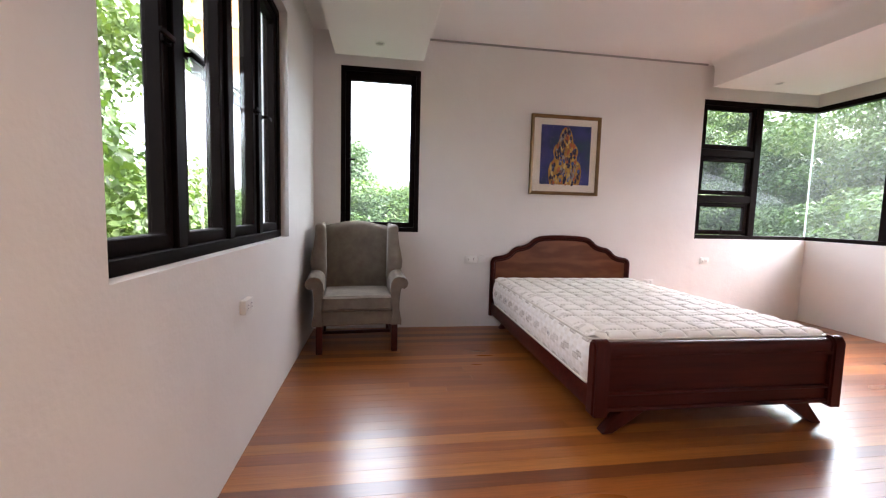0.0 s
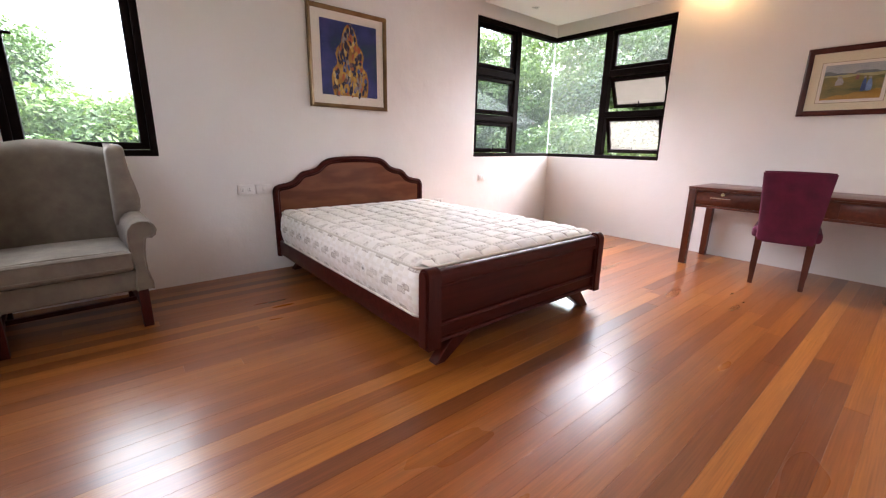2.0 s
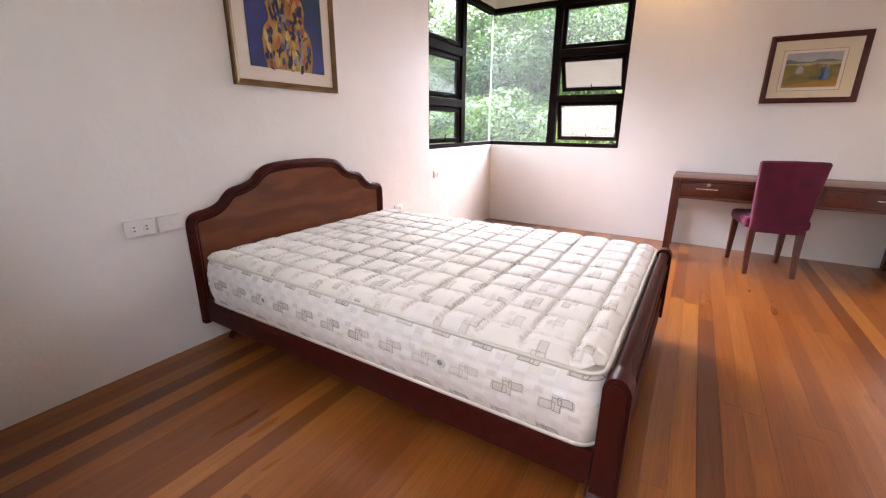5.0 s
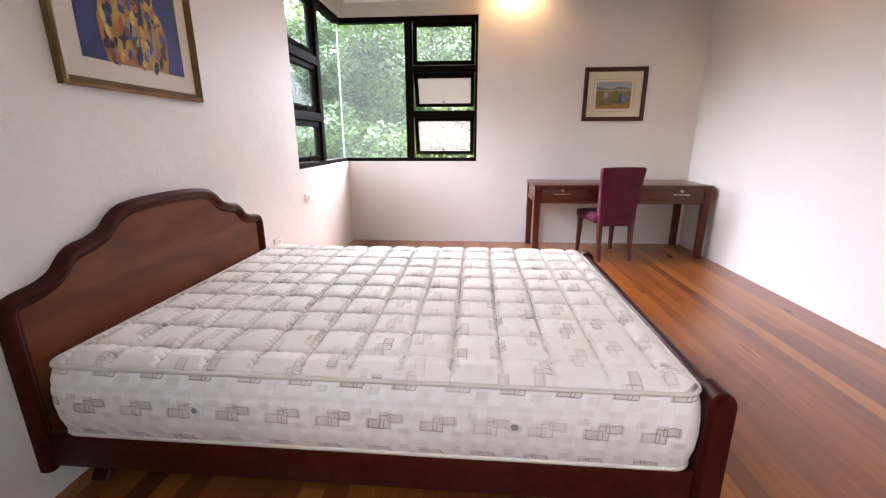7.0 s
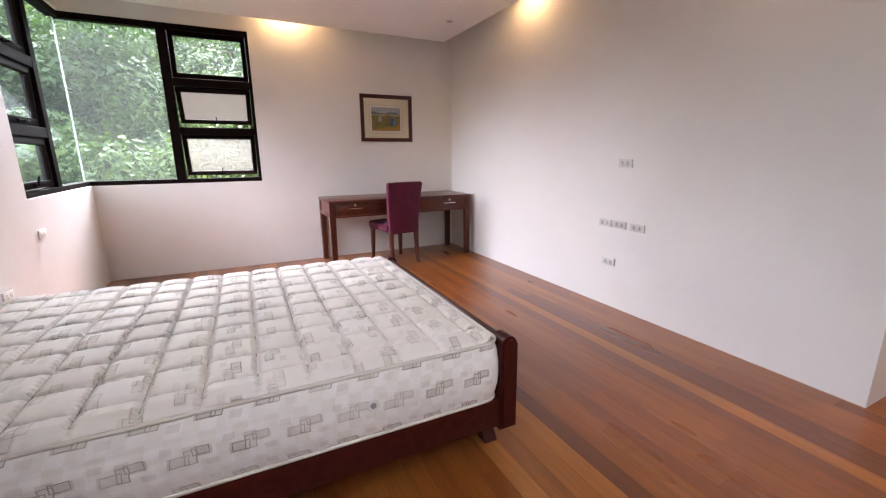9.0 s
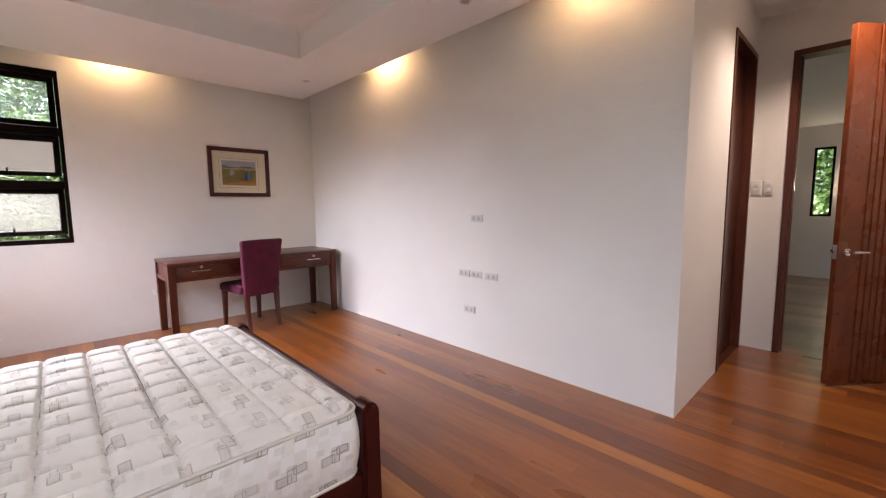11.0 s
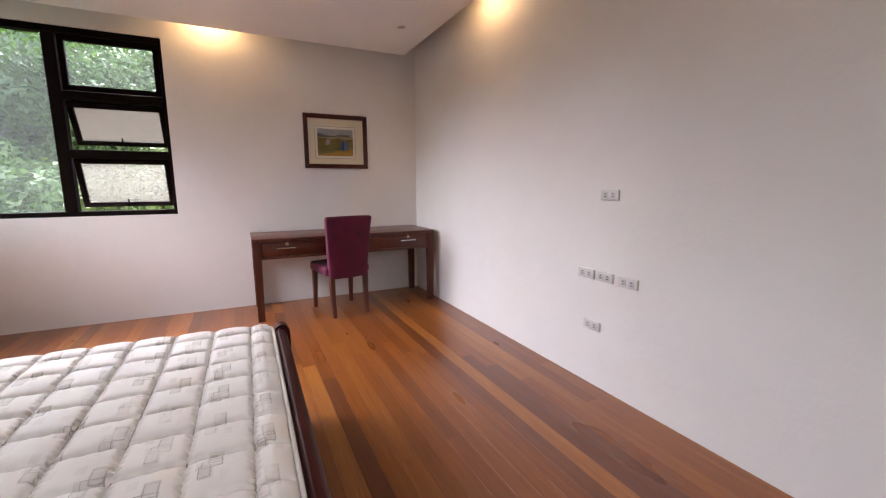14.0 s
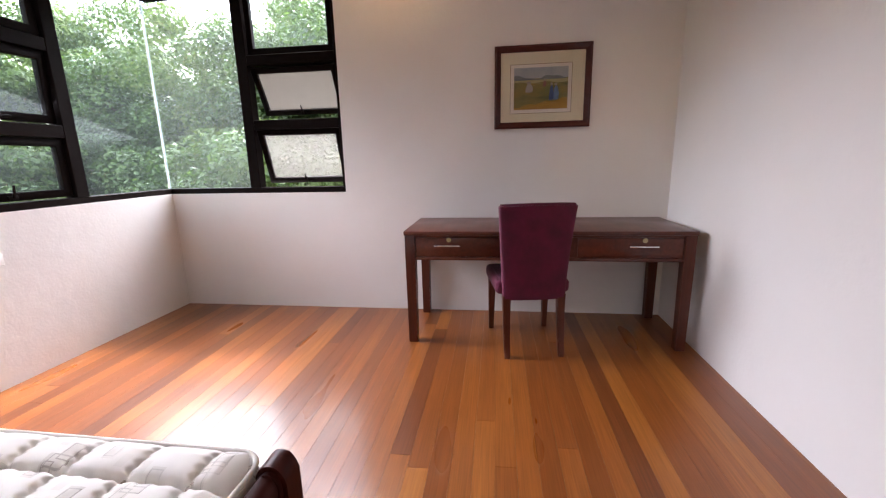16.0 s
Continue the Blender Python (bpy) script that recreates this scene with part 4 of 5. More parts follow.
# ---- pictures on the walls ----


def picture_frame(parent, wide, high, w, mat, depth=0.028):
    """Four mitred moulding lengths."""
    prof = [(0.0, 0.0), (0.0, depth), (w * 0.25, depth + 0.006), (w * 0.6, depth), (w * 0.9, depth * 0.55), (w, depth * 0.5), (w, 0.0)]
    c = [(0, 0, 1, 1), (wide, 0, -1, 1), (wide, high, -1, -1), (0, high, 1, -1)]
    for i in range(4):
        a, e = c[i], c[(i + 1) % 4]
        bm = bmesh.new()
        loft(bm, [[(x + sx * d, -y, z + sz * d) for d, y in prof] for x, z, sx, sz in (a, e)])
        part("frame_moulding", bm, mat, parent, sharp=30)


def blob(bm, x, z, rx, rz, y, turn=0.0, seg=12):
    c, s = math.cos(turn), math.sin(turn)
    ring = [(rx * math.cos(k * 2 * math.pi / seg), rz * math.sin(k * 2 * math.pi / seg)) for k in range(seg)]
    bm.faces.new([bm.verts.new((x + a * c - b * s, y, z + a * s + b * c)) for a, b in ring])


def island_paint(name, stops, rough=0.6):
    m, n, l, b = material(name, rough)
    geo = n.new("ShaderNodeNewGeometry")
    r = ramp(n, l, geo.outputs["Random Per Island"], stops)
    r.node.color_ramp.interpolation = "CONSTANT"
    grain = ramp(n, l, noise_tex(n, l, coords(n, l), 60, 4), [(0.3, (0.75, 0.75, 0.75)), (0.7, (1.05, 1.05, 1.05))])
    l.new(mixed(n, l, r, grain, 1.0, "MULTIPLY"), b.inputs["Base Color"])
    return m


def blotched(name, stops, scale, rough=0.7, stretch=(1, 1, 1)):
    m, n, l, b = material(name, rough)
    v = coords(n, l, stretch)
    l.new(ramp(n, l, noise_tex(n, l, v, scale, 5, 0.6), stops), b.inputs["Base Color"])
    return m


PIC_GLASS = glass("picture_glass", 0.0, (0.97, 0.97, 0.97))


def blue_picture():
    wide, high = 0.792, 0.848
    ob = thing("framed_print", pose(2.262, N, 1.453), "gold-framed print of coloured shapes on deep blue", "picture")
    picture_frame(ob, wide, high, 0.036, GOLD)
    part("mount", boxed(0.03, wide - 0.03, -0.012, -0.004, 0.03, high - 0.03), MAT_WHITE, ob, "off-white paper mount", smooth=False)
    x0, x1, z0, z1 = 0.115, wide - 0.108, 0.112, high - 0.105
    BLUE = blotched("deep_blue_print", [(0.32, (0.015, 0.06, 0.09)), (0.45, (0.02, 0.035, 0.13)), (0.56, (0.04, 0.05, 0.22)), (0.68, (0.075, 0.06, 0.2))], 3.2, stretch=(1.2, 1, 0.9))
    sheet = part("print", boxed(x0, x1, -0.0145, -0.0125, z0, z1), BLUE, ob, "deep blue printed sheet", smooth=False)
    OCHRES = blotched("ochre_print", [(0.35, (0.3, 0.14, 0.025)), (0.65, (0.5, 0.28, 0.06))], 9)
    half = [(0.0, 0.17), (0.1, 0.185), (0.25, 0.19), (0.36, 0.17), (0.42, 0.135), (0.47, 0.13), (0.56, 0.145), (0.64, 0.13), (0.72, 0.085), (0.84, 0.07), (0.93, 0.045), (0.97, 0.02)]
    cx, h = (x0 + x1) / 2, z1 - z0
    bm = bmesh.new()
    bm.faces.new([bm.verts.new((cx + w, -0.0152, z0 + f * h)) for f, w in half] + [bm.verts.new((cx - w, -0.0152, z0 + f * h)) for f, w in half[::-1]])
    part("ochre_shape", bm, OCHRES, sheet, smooth=False)
    rnd = random.Random(5)
    PATCH = island_paint("patchwork_print", [(0.0, (0.02, 0.02, 0.05)), (0.3, (0.6, 0.36, 0.06)), (0.48, (0.32, 0.28, 0.24)), (0.6, (0.45, 0.12, 0.04)), (0.72, (0.06, 0.1, 0.26)), (0.82, (0.68, 0.5, 0.18)), (0.92, (0.18, 0.09, 0.07))])
    bm = bmesh.new()
    for k in range(240):
        f = rnd.random() ** 1.15 * 0.93 + 0.02
        w = max(0.01, np.interp(f, [q[0] for q in half], [q[1] for q in half]) - 0.018)
        blob(bm, cx + rnd.uniform(-w, w), z0 + f * h, rnd.uniform(0.009, 0.017), rnd.uniform(0.016, 0.034), -0.0158 - k * 0.000006, rnd.uniform(-0.3, 0.3), 8)
    part("coloured_shapes", bm, PATCH, sheet, smooth=False)
    g = part("pane", boxed(0.035, wide - 0.035, -0.0205, -0.0185, 0.035, high - 0.035), PIC_GLASS, ob, smooth=False)
    g.visible_shadow = False


def landscape_picture():
    wide, high = 0.69, 0.576
    ob = thing("framed_landscape", pose(E, 1.702, 1.457, 0, 0, -90), "dark red-brown framed landscape print with cream mount", "picture")
    picture_frame(ob, wide, high, 0.046, REDFRAME)
    part("mount", boxed(0.035, wide - 0.035, -0.012, -0.004, 0.035, high - 0.035), MAT_CREAM, ob, "cream paper mount", smooth=False)
    x0, x1, z0, z1 = 0.142, wide - 0.162, 0.134, high - 0.152
    part("mount_line", ring_bm(x0 - 0.028, x1 + 0.028, z0 - 0.028, z1 + 0.026, 0.003, -0.0128, -0.0118, b=0.0003), GOLD, ob)
    part("mount", boxed(x0 - 0.024, x1 + 0.024, -0.0132, -0.012, z0 - 0.024, z1 + 0.022), MAT_WHITE, ob, smooth=False)
    FIELD = blotched("field_print", [(0.3, (0.09, 0.11, 0.035)), (0.5, (0.2, 0.17, 0.05)), (0.7, (0.3, 0.21, 0.05))], 12, stretch=(0.7, 1, 1.8))
    SKYP = blotched("pale_sky_print", [(0.3, (0.3, 0.33, 0.35)), (0.7, (0.42, 0.43, 0.42))], 8)
    HILL = blotched("hill_print", [(0.3, (0.11, 0.13, 0.14)), (0.7, (0.2, 0.22, 0.2))], 14)
    sheet = part("print", boxed(x0, x1, -0.0146, -0.0134, z0, z1), FIELD, ob, "faded landscape print", smooth=False)
    top = z0 + (z1 - z0) * 0.74
    part("sky_shape", boxed(x0, x1, -0.0152, -0.0147, top, z1), SKYP, sheet, smooth=False)
    bm = bmesh.new()
    pts = [(x0, top - 0.02)] + [(x0 + (x1 - x0) * k / 14, top + 0.008 + 0.012 * math.sin(k * 0.7 + 1) + 0.006 * math.sin(k * 1.7)) for k in range(15)] + [(x1, top - 0.02)]
    bm.faces.new([bm.verts.new((x, -0.0156, z)) for x, z in pts])
    part("hill_shape", bm, HILL, sheet, smooth=False)
    STRAW = blotched("straw_print", [(0.3, (0.3, 0.28, 0.12)), (0.7, (0.46, 0.42, 0.22))], 16, stretch=(0.6, 1, 2))
    bm = bmesh.new()
    pts = [(x0 + (x1 - x0) * k / 10, top - 0.028 + 0.006 * math.sin(k * 1.3)) for k in range(11)] + [(x1, top - 0.006), (x0, top - 0.012)]
    bm.faces.new([bm.verts.new((x, -0.0158, z)) for x, z in pts])
    part("straw_shape", bm, STRAW, sheet, smooth=False)
    GOLDEN = blotched("golden_grass_print", [(0.3, (0.3, 0.16, 0.02)), (0.7, (0.45, 0.26, 0.04))], 12, stretch=(0.6, 1, 2))
    bm = bmesh.new()
    pts = [(x0, z0)] + [(x1, z0)] + [(x1 - (x1 - x0) * k / 10, z0 + 0.075 - 0.006 * k + 0.008 * math.sin(k * 1.9)) for k in range(11)]
    bm.faces.new([bm.verts.new((x, -0.0154, z)) for x, z in pts])
    part("grass_shape", bm, GOLDEN, sheet, smooth=False)
    figures = ((0.445, 0.2, 0.022, 0.1, (0.16, 0.26, 0.46)), (0.412, 0.198, 0.018, 0.105, (0.06, 0.11, 0.27)), (0.252, 0.255, 0.03, 0.062, (0.42, 0.39, 0.34)), (0.362, 0.292, 0.014, 0.045, (0.32, 0.14, 0.1)))
    for k, (x, z, w, h, colour) in enumerate(figures):
        cloth = blotched("figure_print", [(0.3, [c * 0.6 for c in colour]), (0.7, colour)], 30)
        bm = bmesh.new()
        outline = [(-0.9, 0.0), (-0.2, -0.05), (0.8, 0.02), (0.95, 0.4), (0.6, 0.8), (0.1, 1.0), (-0.45, 0.85), (-0.8, 0.45)]
        bm.faces.new([bm.verts.new((x + u * w, -0.0162 - k * 0.00004, z + v * h)) for u, v in outline])
        part("painted_shape", bm, cloth, sheet, smooth=False)
        bm = bmesh.new()
        blob(bm, x - 0.1 * w, z + 1.04 * h, 0.55 * w, 0.011, -0.0166 - k * 0.00004, 0.2, 7)
        part("painted_shape", bm, blotched("hat_print", [(0.3, (0.2, 0.17, 0.13)), (0.7, (0.42, 0.38, 0.3))], 40), sheet, smooth=False)
    g = part("pane", boxed(0.04, wide - 0.04, -0.0205, -0.0185, 0.04, high - 0.04), PIC_GLASS, ob, smooth=False)
    g.visible_shadow = False


blue_picture()
landscape_picture()

# ---- sockets and switches ----


def plate(m, wide, high, label, category, kind="sockets", thick=0.012, group="wall sockets", mat=None):
    """Wall plate; local x along the wall, -y out of it, origin at its middle."""
    ob = thing("wall_socket" if kind == "sockets" else "light_switch", m, label, category, group)
    face = mat or PLASTIC
    mat = PLATE if mat else PLASTIC
    part("cover_plate", boxed(-wide / 2, wide / 2, -thick, 0.0, -high / 2, high / 2, bevel=0.003), mat, ob)
    if kind == "sockets":
        for s in (-1, 1):
            x = s * wide * 0.21
            o = part("outlet", boxed(x - 0.017, x + 0.017, -thick - 0.002, -thick + 0.001, -0.017, 0.017, bevel=0.002), face, ob)
            for z in (-0.008, 0.008):
                for dx in (-0.005,) if wide < 0.09 else (0.0,):
                    part("slot", boxed(x + dx - 0.0045, x + dx + 0.0045, -thick - 0.0026, -thick - 0.0015, z - 0.0028, z + 0.0028), SLOT, o, smooth=False)
    elif kind == "rocker":
        part("rocker", boxed(-0.014, 0.014, -thick - 0.004, -thick + 0.001, -0.016, 0.016, bevel=0.002), mat, ob)
    else:
        for z in (-0.026, 0.026):
            part("rocker", boxed(-0.017, 0.017, -thick - 0.004, -thick + 0.001, z - 0.018, z + 0.018, bevel=0.002), mat, ob)
    return ob


for x, z, w in ((2.888, 1.208, 0.127), (3.038, 0.716, 0.128), (2.892, 0.716, 0.124), (2.725, 0.714, 0.13), (2.974, 0.39, 0.128)):
    plate(pose(x, S, z, 0, 0, 180), w, 0.062, "white double socket on the bare wall", "socket", mat=GREYPLASTIC)
plate(pose(1.65, N, 0.738), 0.132, 0.08, "white double socket beside the bed", "socket", thick=0.018)
plate(pose(1.795, N, 0.738), 0.13, 0.08, "white switch plate against the headboard", "switch", "rocker", group="", thick=0.018)
plate(pose(4.485, N + 0.03, 0.74), 0.115, 0.068, "white double socket under the corner window", "socket")
plate(pose(3.76, N, 0.49), 0.12, 0.064, "white double socket behind the mattress", "socket")
plate(pose(E, 2.262, 0.424, 0, 0, -90), 0.12, 0.066, "white double socket behind the desk leg", "socket")
plate(pose(W, 2.30, 0.738, 0, 0, 90), 0.12, 0.07, "white raised double socket under the window", "socket", thick=0.03)
for x in (1.238, 1.15):
    plate(pose(x, -1.46, 1.45, 0, 0, 180), 0.07, 0.128, "white two-gang switch by the door", "switch", "switch", group="entry switches", mat=GREYPLASTIC)

# ---- lamps ----
GLOW = emitter("warm_lamp_glow", (1.0, 0.68, 0.3), 5)
UNLIT = painted("unlit_lamp_lens", (0.3, 0.3, 0.29), (0.36, 0.36, 0.35), 0.3)


def downlight(m, lit, label, group):
    ob = thing("downlight", m, label, "ceiling lamp", group)
    bm = bmesh.new()
    rings = [[(r * math.cos(a), r * math.sin(a), z) for a in [k * math.pi / 12 for k in range(24)]] for r, z in ((0.045, 0.0), (0.045, -0.004), (0.04, -0.007), (0.034, -0.005), (0.03, 0.012))]
    loft(bm, rings, caps=False)
    part("rim", bm, PLASTIC, ob)
    part("lens", rod(bmesh.new(), (0, 0, -0.001), (0, 0, 0.003), 0.031, seg=20), GLOW if lit else UNLIT, ob, "glowing warm lens" if lit else "dark unlit lens")
    return ob


for x, y in ((0.66, 3.97), (2.53, 0.935), (4.91, 0.925), (4.88, 4.1)):
    downlight(pose(x, y, SOF), False, "small round recessed downlight, switched off", "border downlights")
for x, y, dx, dy in ((E - 0.085, 2.50, 0.02, 0), (4.10, S + 0.085, 0, -0.02), (1.80, S + 0.085, 0, -0.02)):
    downlight(pose(x, y, TOP), True, "small round downlight glowing in the ceiling slot", "slot downlights")
    spot((x, y, TOP - 0.02), (x + dx, y + dy, TOP - 1), SLOT_W, 150, WARM, 0.7)
downlight(pose(0.62, -0.61, 2.89), True, "round warm downlight in the entry ceiling", "entry lamp")
spot((0.62, -0.61, 2.86), (0.62, -0.61, 0), 8.5, 130, (1.0, 0.8, 0.58), 0.8)


def hall_lamp():
    ob = thing("wall_lamp", pose(0.62, -6.53, 1.6), "small round glowing wall lamp in the hall", "wall lamp")
    part("base", rod(bmesh.new(), (0, 0, 0), (0, 0.02, 0), 0.05, seg=20), PLASTIC, ob)
    bm = bmesh.new()
    bmesh.ops.create_uvsphere(bm, u_segments=16, v_segments=10, radius=0.07, matrix=Matrix.Translation((0, 0.08, 0)))
    part("globe", bm, emitter("hall_lamp_glow", (1.0, 0.82, 0.55), 5.0), ob, "glowing opal globe")


hall_lamp()

# ---- hall beyond the entrance ----
slab_with_holes("wall_hall_south", "y", -1.4, 2.8, -0.12, 3.1, -6.68, -6.53, [(0.96, 1.235, 1.07, 2.25)], PLASTER, "white far wall of the hall with a slit window")
# The west opening is unseen, added to let daylight into the hall.
slab_with_holes("wall_hall_west", "x", -6.53, -1.61, -0.12, 3.1, -1.4, -1.2, [(-4.6, -3.6, 0.9, 2.3)], PLASTER, "white side wall of the hall with an unseen opening added for daylight")
slab_with_holes("wall_hall_east", "x", -6.53, -1.61, -0.12, 3.1, 2.6, 2.8, [], PLASTER, "plain white side wall of the hall")
slab_with_holes("wall_hall_north", "y", -1.4, -0.18, -0.12, 3.1, -1.66, -1.46, [], PLASTER, "plain white wall of the hall")
slab_with_holes("wall_hall_north_east", "y", 1.434, 2.8, -0.12, 3.1, -1.66, -1.46, [], PLASTER, "plain white wall of the hall")
tagged(part("ceiling_hall", boxed(-1.2, 2.6, -6.53, -1.61, 2.62, 2.8), CEILING), "white painted hall ceiling", "ceiling", kind="structure")


def slit_window():
    w = thing("window_5", pose(1.235, -6.55, 1.07, 0, 0, 180), "narrow black-framed slit window of the hall", "window", kind="structure")
    part("window_frame", ring_bm(0, 0.275, 0, 1.18, 0.035, 0, 0.08), BLACK, w)
    pane(w, 0.033, 0.242, 0.033, 1.147, 0.04)


slit_window()

# ---- doors ----


def entrance_door():
    f = thing("door_1", pose(0.14, -1.46, 0), "red-brown grooved wooden entrance door standing half open", "door", kind="structure")
    wide, high = 0.905, 2.56
    bm = bmesh.new()
    o = [(0, 0), (0, high), (wide, high), (wide, 0)]
    i = [(0.045, 0), (0.045, high - 0.045), (wide - 0.045, high - 0.045), (wide - 0.045, 0)]
    vs = [[bm.verts.new((u, d, v)) for u, v in loop] for loop, d in ((o, 0.014), (i, 0.014), (i, -0.16), (o, -0.16))]
    for a, c in zip(vs, vs[1:] + vs[:1]):
        for k in range(3):
            bm.faces.new((a[k], a[k + 1], c[k + 1], c[k]))
    part("door_frame", bm, FRAMEWOOD, f, "dark wooden door frame", smooth=False)
    part("stop", boxed(0.045, 0.06, -0.09, -0.05, 0, high - 0.045), FRAMEWOOD, f)
    part("stop", boxed(wide - 0.06, wide - 0.045, -0.09, -0.05, 0, high - 0.045), FRAMEWOOD, f)
    # leaf: local x from hinge to lock edge
    L, H, T = 0.735, 2.49, 0.042
    bm = bmesh.new()
    grooves = [0.03 + 0.052 * k for k in range(11)]
    prof = [(0.0, T / 2)]
    for g in grooves:
        prof += [(g - 0.009, T / 2), (g - 0.004, T / 2 - 0.012), (g + 0.004, T / 2 - 0.012), (g + 0.009, T / 2)]
    prof += [(L - 0.004, T / 2), (L, T / 2 - 0.004), (L, -T / 2 + 0.004), (L - 0.004, -T / 2), (0.0, -T / 2)]
    loft(bm, [[(u, d, z) for u, d in prof] for z in (0.01, H)])
    leaf = part("leaf", bm, DOORWOOD, f, "red-brown door leaf with upright grooves", sharp=20)
    turn = math.degrees(math.atan2(-0.855 + 1.43, 0.676 - 0.22))
    leaf.matrix_local = pose(0.22 - 0.14, -1.43 + 1.46, 0) @ pose(0, 0, 0, 0, 0, turn)
    for s in (-1, 1):
        y = s * T / 2
        bm = rod(bmesh.new(), (L - 0.065, y, 0.97), (L - 0.065, y + s * 0.012, 0.97), 0.028, 0.026, 24)
        rod(bm, (L - 0.065, y, 0.97), (L - 0.065, y + s * 0.05, 0.97), 0.01, seg=12)
        pts = [(L - 0.06, y + s * 0.05, 0.97), (L - 0.11, y + s * 0.055, 0.972), (L - 0.18, y + s * 0.05, 0.97)]
        for a, c, r in zip(pts, pts[1:], (0.011, 0.009)):
            rod(bm, a, c, r, r - 0.001, 12)
        part("door_handle", bm, CHROME, leaf, "chrome lever door handle")
    part("latch_plate", boxed(L - 0.001, L + 0.002, -0.013, 0.013, 0.92, 1.02), ALU, leaf, "bare metal latch plate")
    part("latch", boxed(L, L + 0.014, -0.007, 0.007, 0.96, 0.98, bevel=0.003), CHROME, leaf)
    for z in (0.25, 1.25, 2.25):
        part("hinge", rod(bmesh.new(), (-0.006, -T / 2 - 0.002, z - 0.05), (-0.006, -T / 2 - 0.002, z + 0.05), 0.007, seg=10), ALU, f, "steel hinge").matrix_local = leaf.matrix_local.copy()


def inner_door():
    f = thing("door_2", pose(1.284, -0.59, 0, 0, 0, -90), "dark wooden door, closed, in the entry", "door", kind="structure")
    wide, high = 0.81, 2.575
    bm = bmesh.new()
    o = [(0, 0), (0, high), (wide, high), (wide, 0)]
    i = [(0.04, 0), (0.04, high - 0.04), (wide - 0.04, high - 0.04), (wide - 0.04, 0)]
    vs = [[bm.verts.new((u, d, v)) for u, v in loop] for loop, d in ((o, -0.01), (i, -0.01), (i, 0.16), (o, 0.16))]
    for a, c in zip(vs, vs[1:] + vs[:1]):
        for k in range(3):
            bm.faces.new((a[k], a[k + 1], c[k + 1], c[k]))
    part("door_frame", bm, FRAMEWOOD, f, smooth=False)
    part("threshold", boxed(0.0, wide, -0.002, 0.15, -0.1, 0.004), FRAMEWOOD, f)
    leaf = part("leaf", boxed(0.042, wide - 0.042, 0.06, 0.1, 0.008, high - 0.043, bevel=0.003), FRAMEWOOD, f, "plain dark door leaf")
    for z in (0.25, 0.9, 1.6, 2.2):
        part("hinge", boxed(0.036, 0.044, 0.0, 0.06, z - 0.05, z + 0.05), ALU, f, "steel hinge leaf")


entrance_door()
inner_door()

# ---- out of doors ----
GROUND = -3.4


def ground():
    bm = bmesh.new()
    n = 60
    rows = []
    for j in range(n + 1):
        row = []
        for i in range(n + 1):
            u, v = (i / n - 0.5) * 2, (j / n - 0.5) * 2
            x, y = 3 + math.copysign(abs(u) ** 3, u) * 900, math.copysign(abs(v) ** 3, v) * 900
            d = math.hypot(x - 3, y - 2)
            z = GROUND + (0.4 * noise.noise(Vector((x * 0.08, y * 0.08, 0))) if d > 9 else 0)
            row.append(bm.verts.new((x, y, z)))
        rows.append(row)
    for j in range(n):
        for i in range(n):
            bm.faces.new((rows[j][i], rows[j][i + 1], rows[j + 1][i + 1], rows[j + 1][i]))
    tagged(part("ground", bm, EARTH), "grassy shaded garden ground below the house", "ground", kind="structure")


ground()


def leaves_mesh(name, clumps, per, size, seed, mat, broad=False):
    """Many small leaves, pointed or broad, set in uneven clumps."""
    rng = np.random.RandomState(seed)
    shape = np.array([(-0.5, 0, 0), (-0.15, 0.27, 0.05), (0.5, 0, -0.04), (-0.15, -0.27, 0.05)])
    if broad:
        shape = np.array([(-0.5, 0, 0), (-0.3, 0.36, 0.05), (0.15, 0.38, 0.06), (0.55, 0, -0.08), (0.15, -0.38, 0.06), (-0.3, -0.36, 0.05)])
    corners = len(shape)
    verts, faces = [], []
    count = 0
    for cx, cy, cz, cr in clumps:
        k = int(per * (cr ** 2))
        d = rng.normal(size=(k, 3))
        d /= np.linalg.norm(d, axis=1)[:, None]
        rad = cr * (0.45 + 0.6 * rng.rand(k) ** 0.6)
        pos = d * rad[:, None] * np.array([1.0, 1.0, 0.72]) + np.array([cx, cy, cz])
        up = d * 0.7 + rng.normal(size=(k, 3)) * 0.45 + np.array([0, 0, 0.55])
        up /= np.linalg.norm(up, axis=1)[:, None]
        side = np.cross(up, rng.normal(size=(k, 3)))
        side /= np.linalg.norm(side, axis=1)[:, None]
        fwd = np.cross(up, side)
        s = size * (0.6 + 0.8 * rng.rand(k))
        pts = pos[:, None, :] + s[:, None, None] * (shape[None, :, 0, None] * side[:, None, :] + shape[None, :, 1, None] * fwd[:, None, :] + shape[None, :, 2, None] * up[:, None, :])
        verts.append(pts.reshape(-1, 3))
        idx = count + np.arange(k)[:, None] * corners + np.arange(corners)[None, :]
        faces.append(idx)
        count += corners * k
    verts, faces = np.concatenate(verts), np.concatenate(faces)
    me = bpy.data.meshes.new(name)
    me.from_pydata(verts.tolist(), [], faces.tolist())
    me.materials.append(mat)
    return me


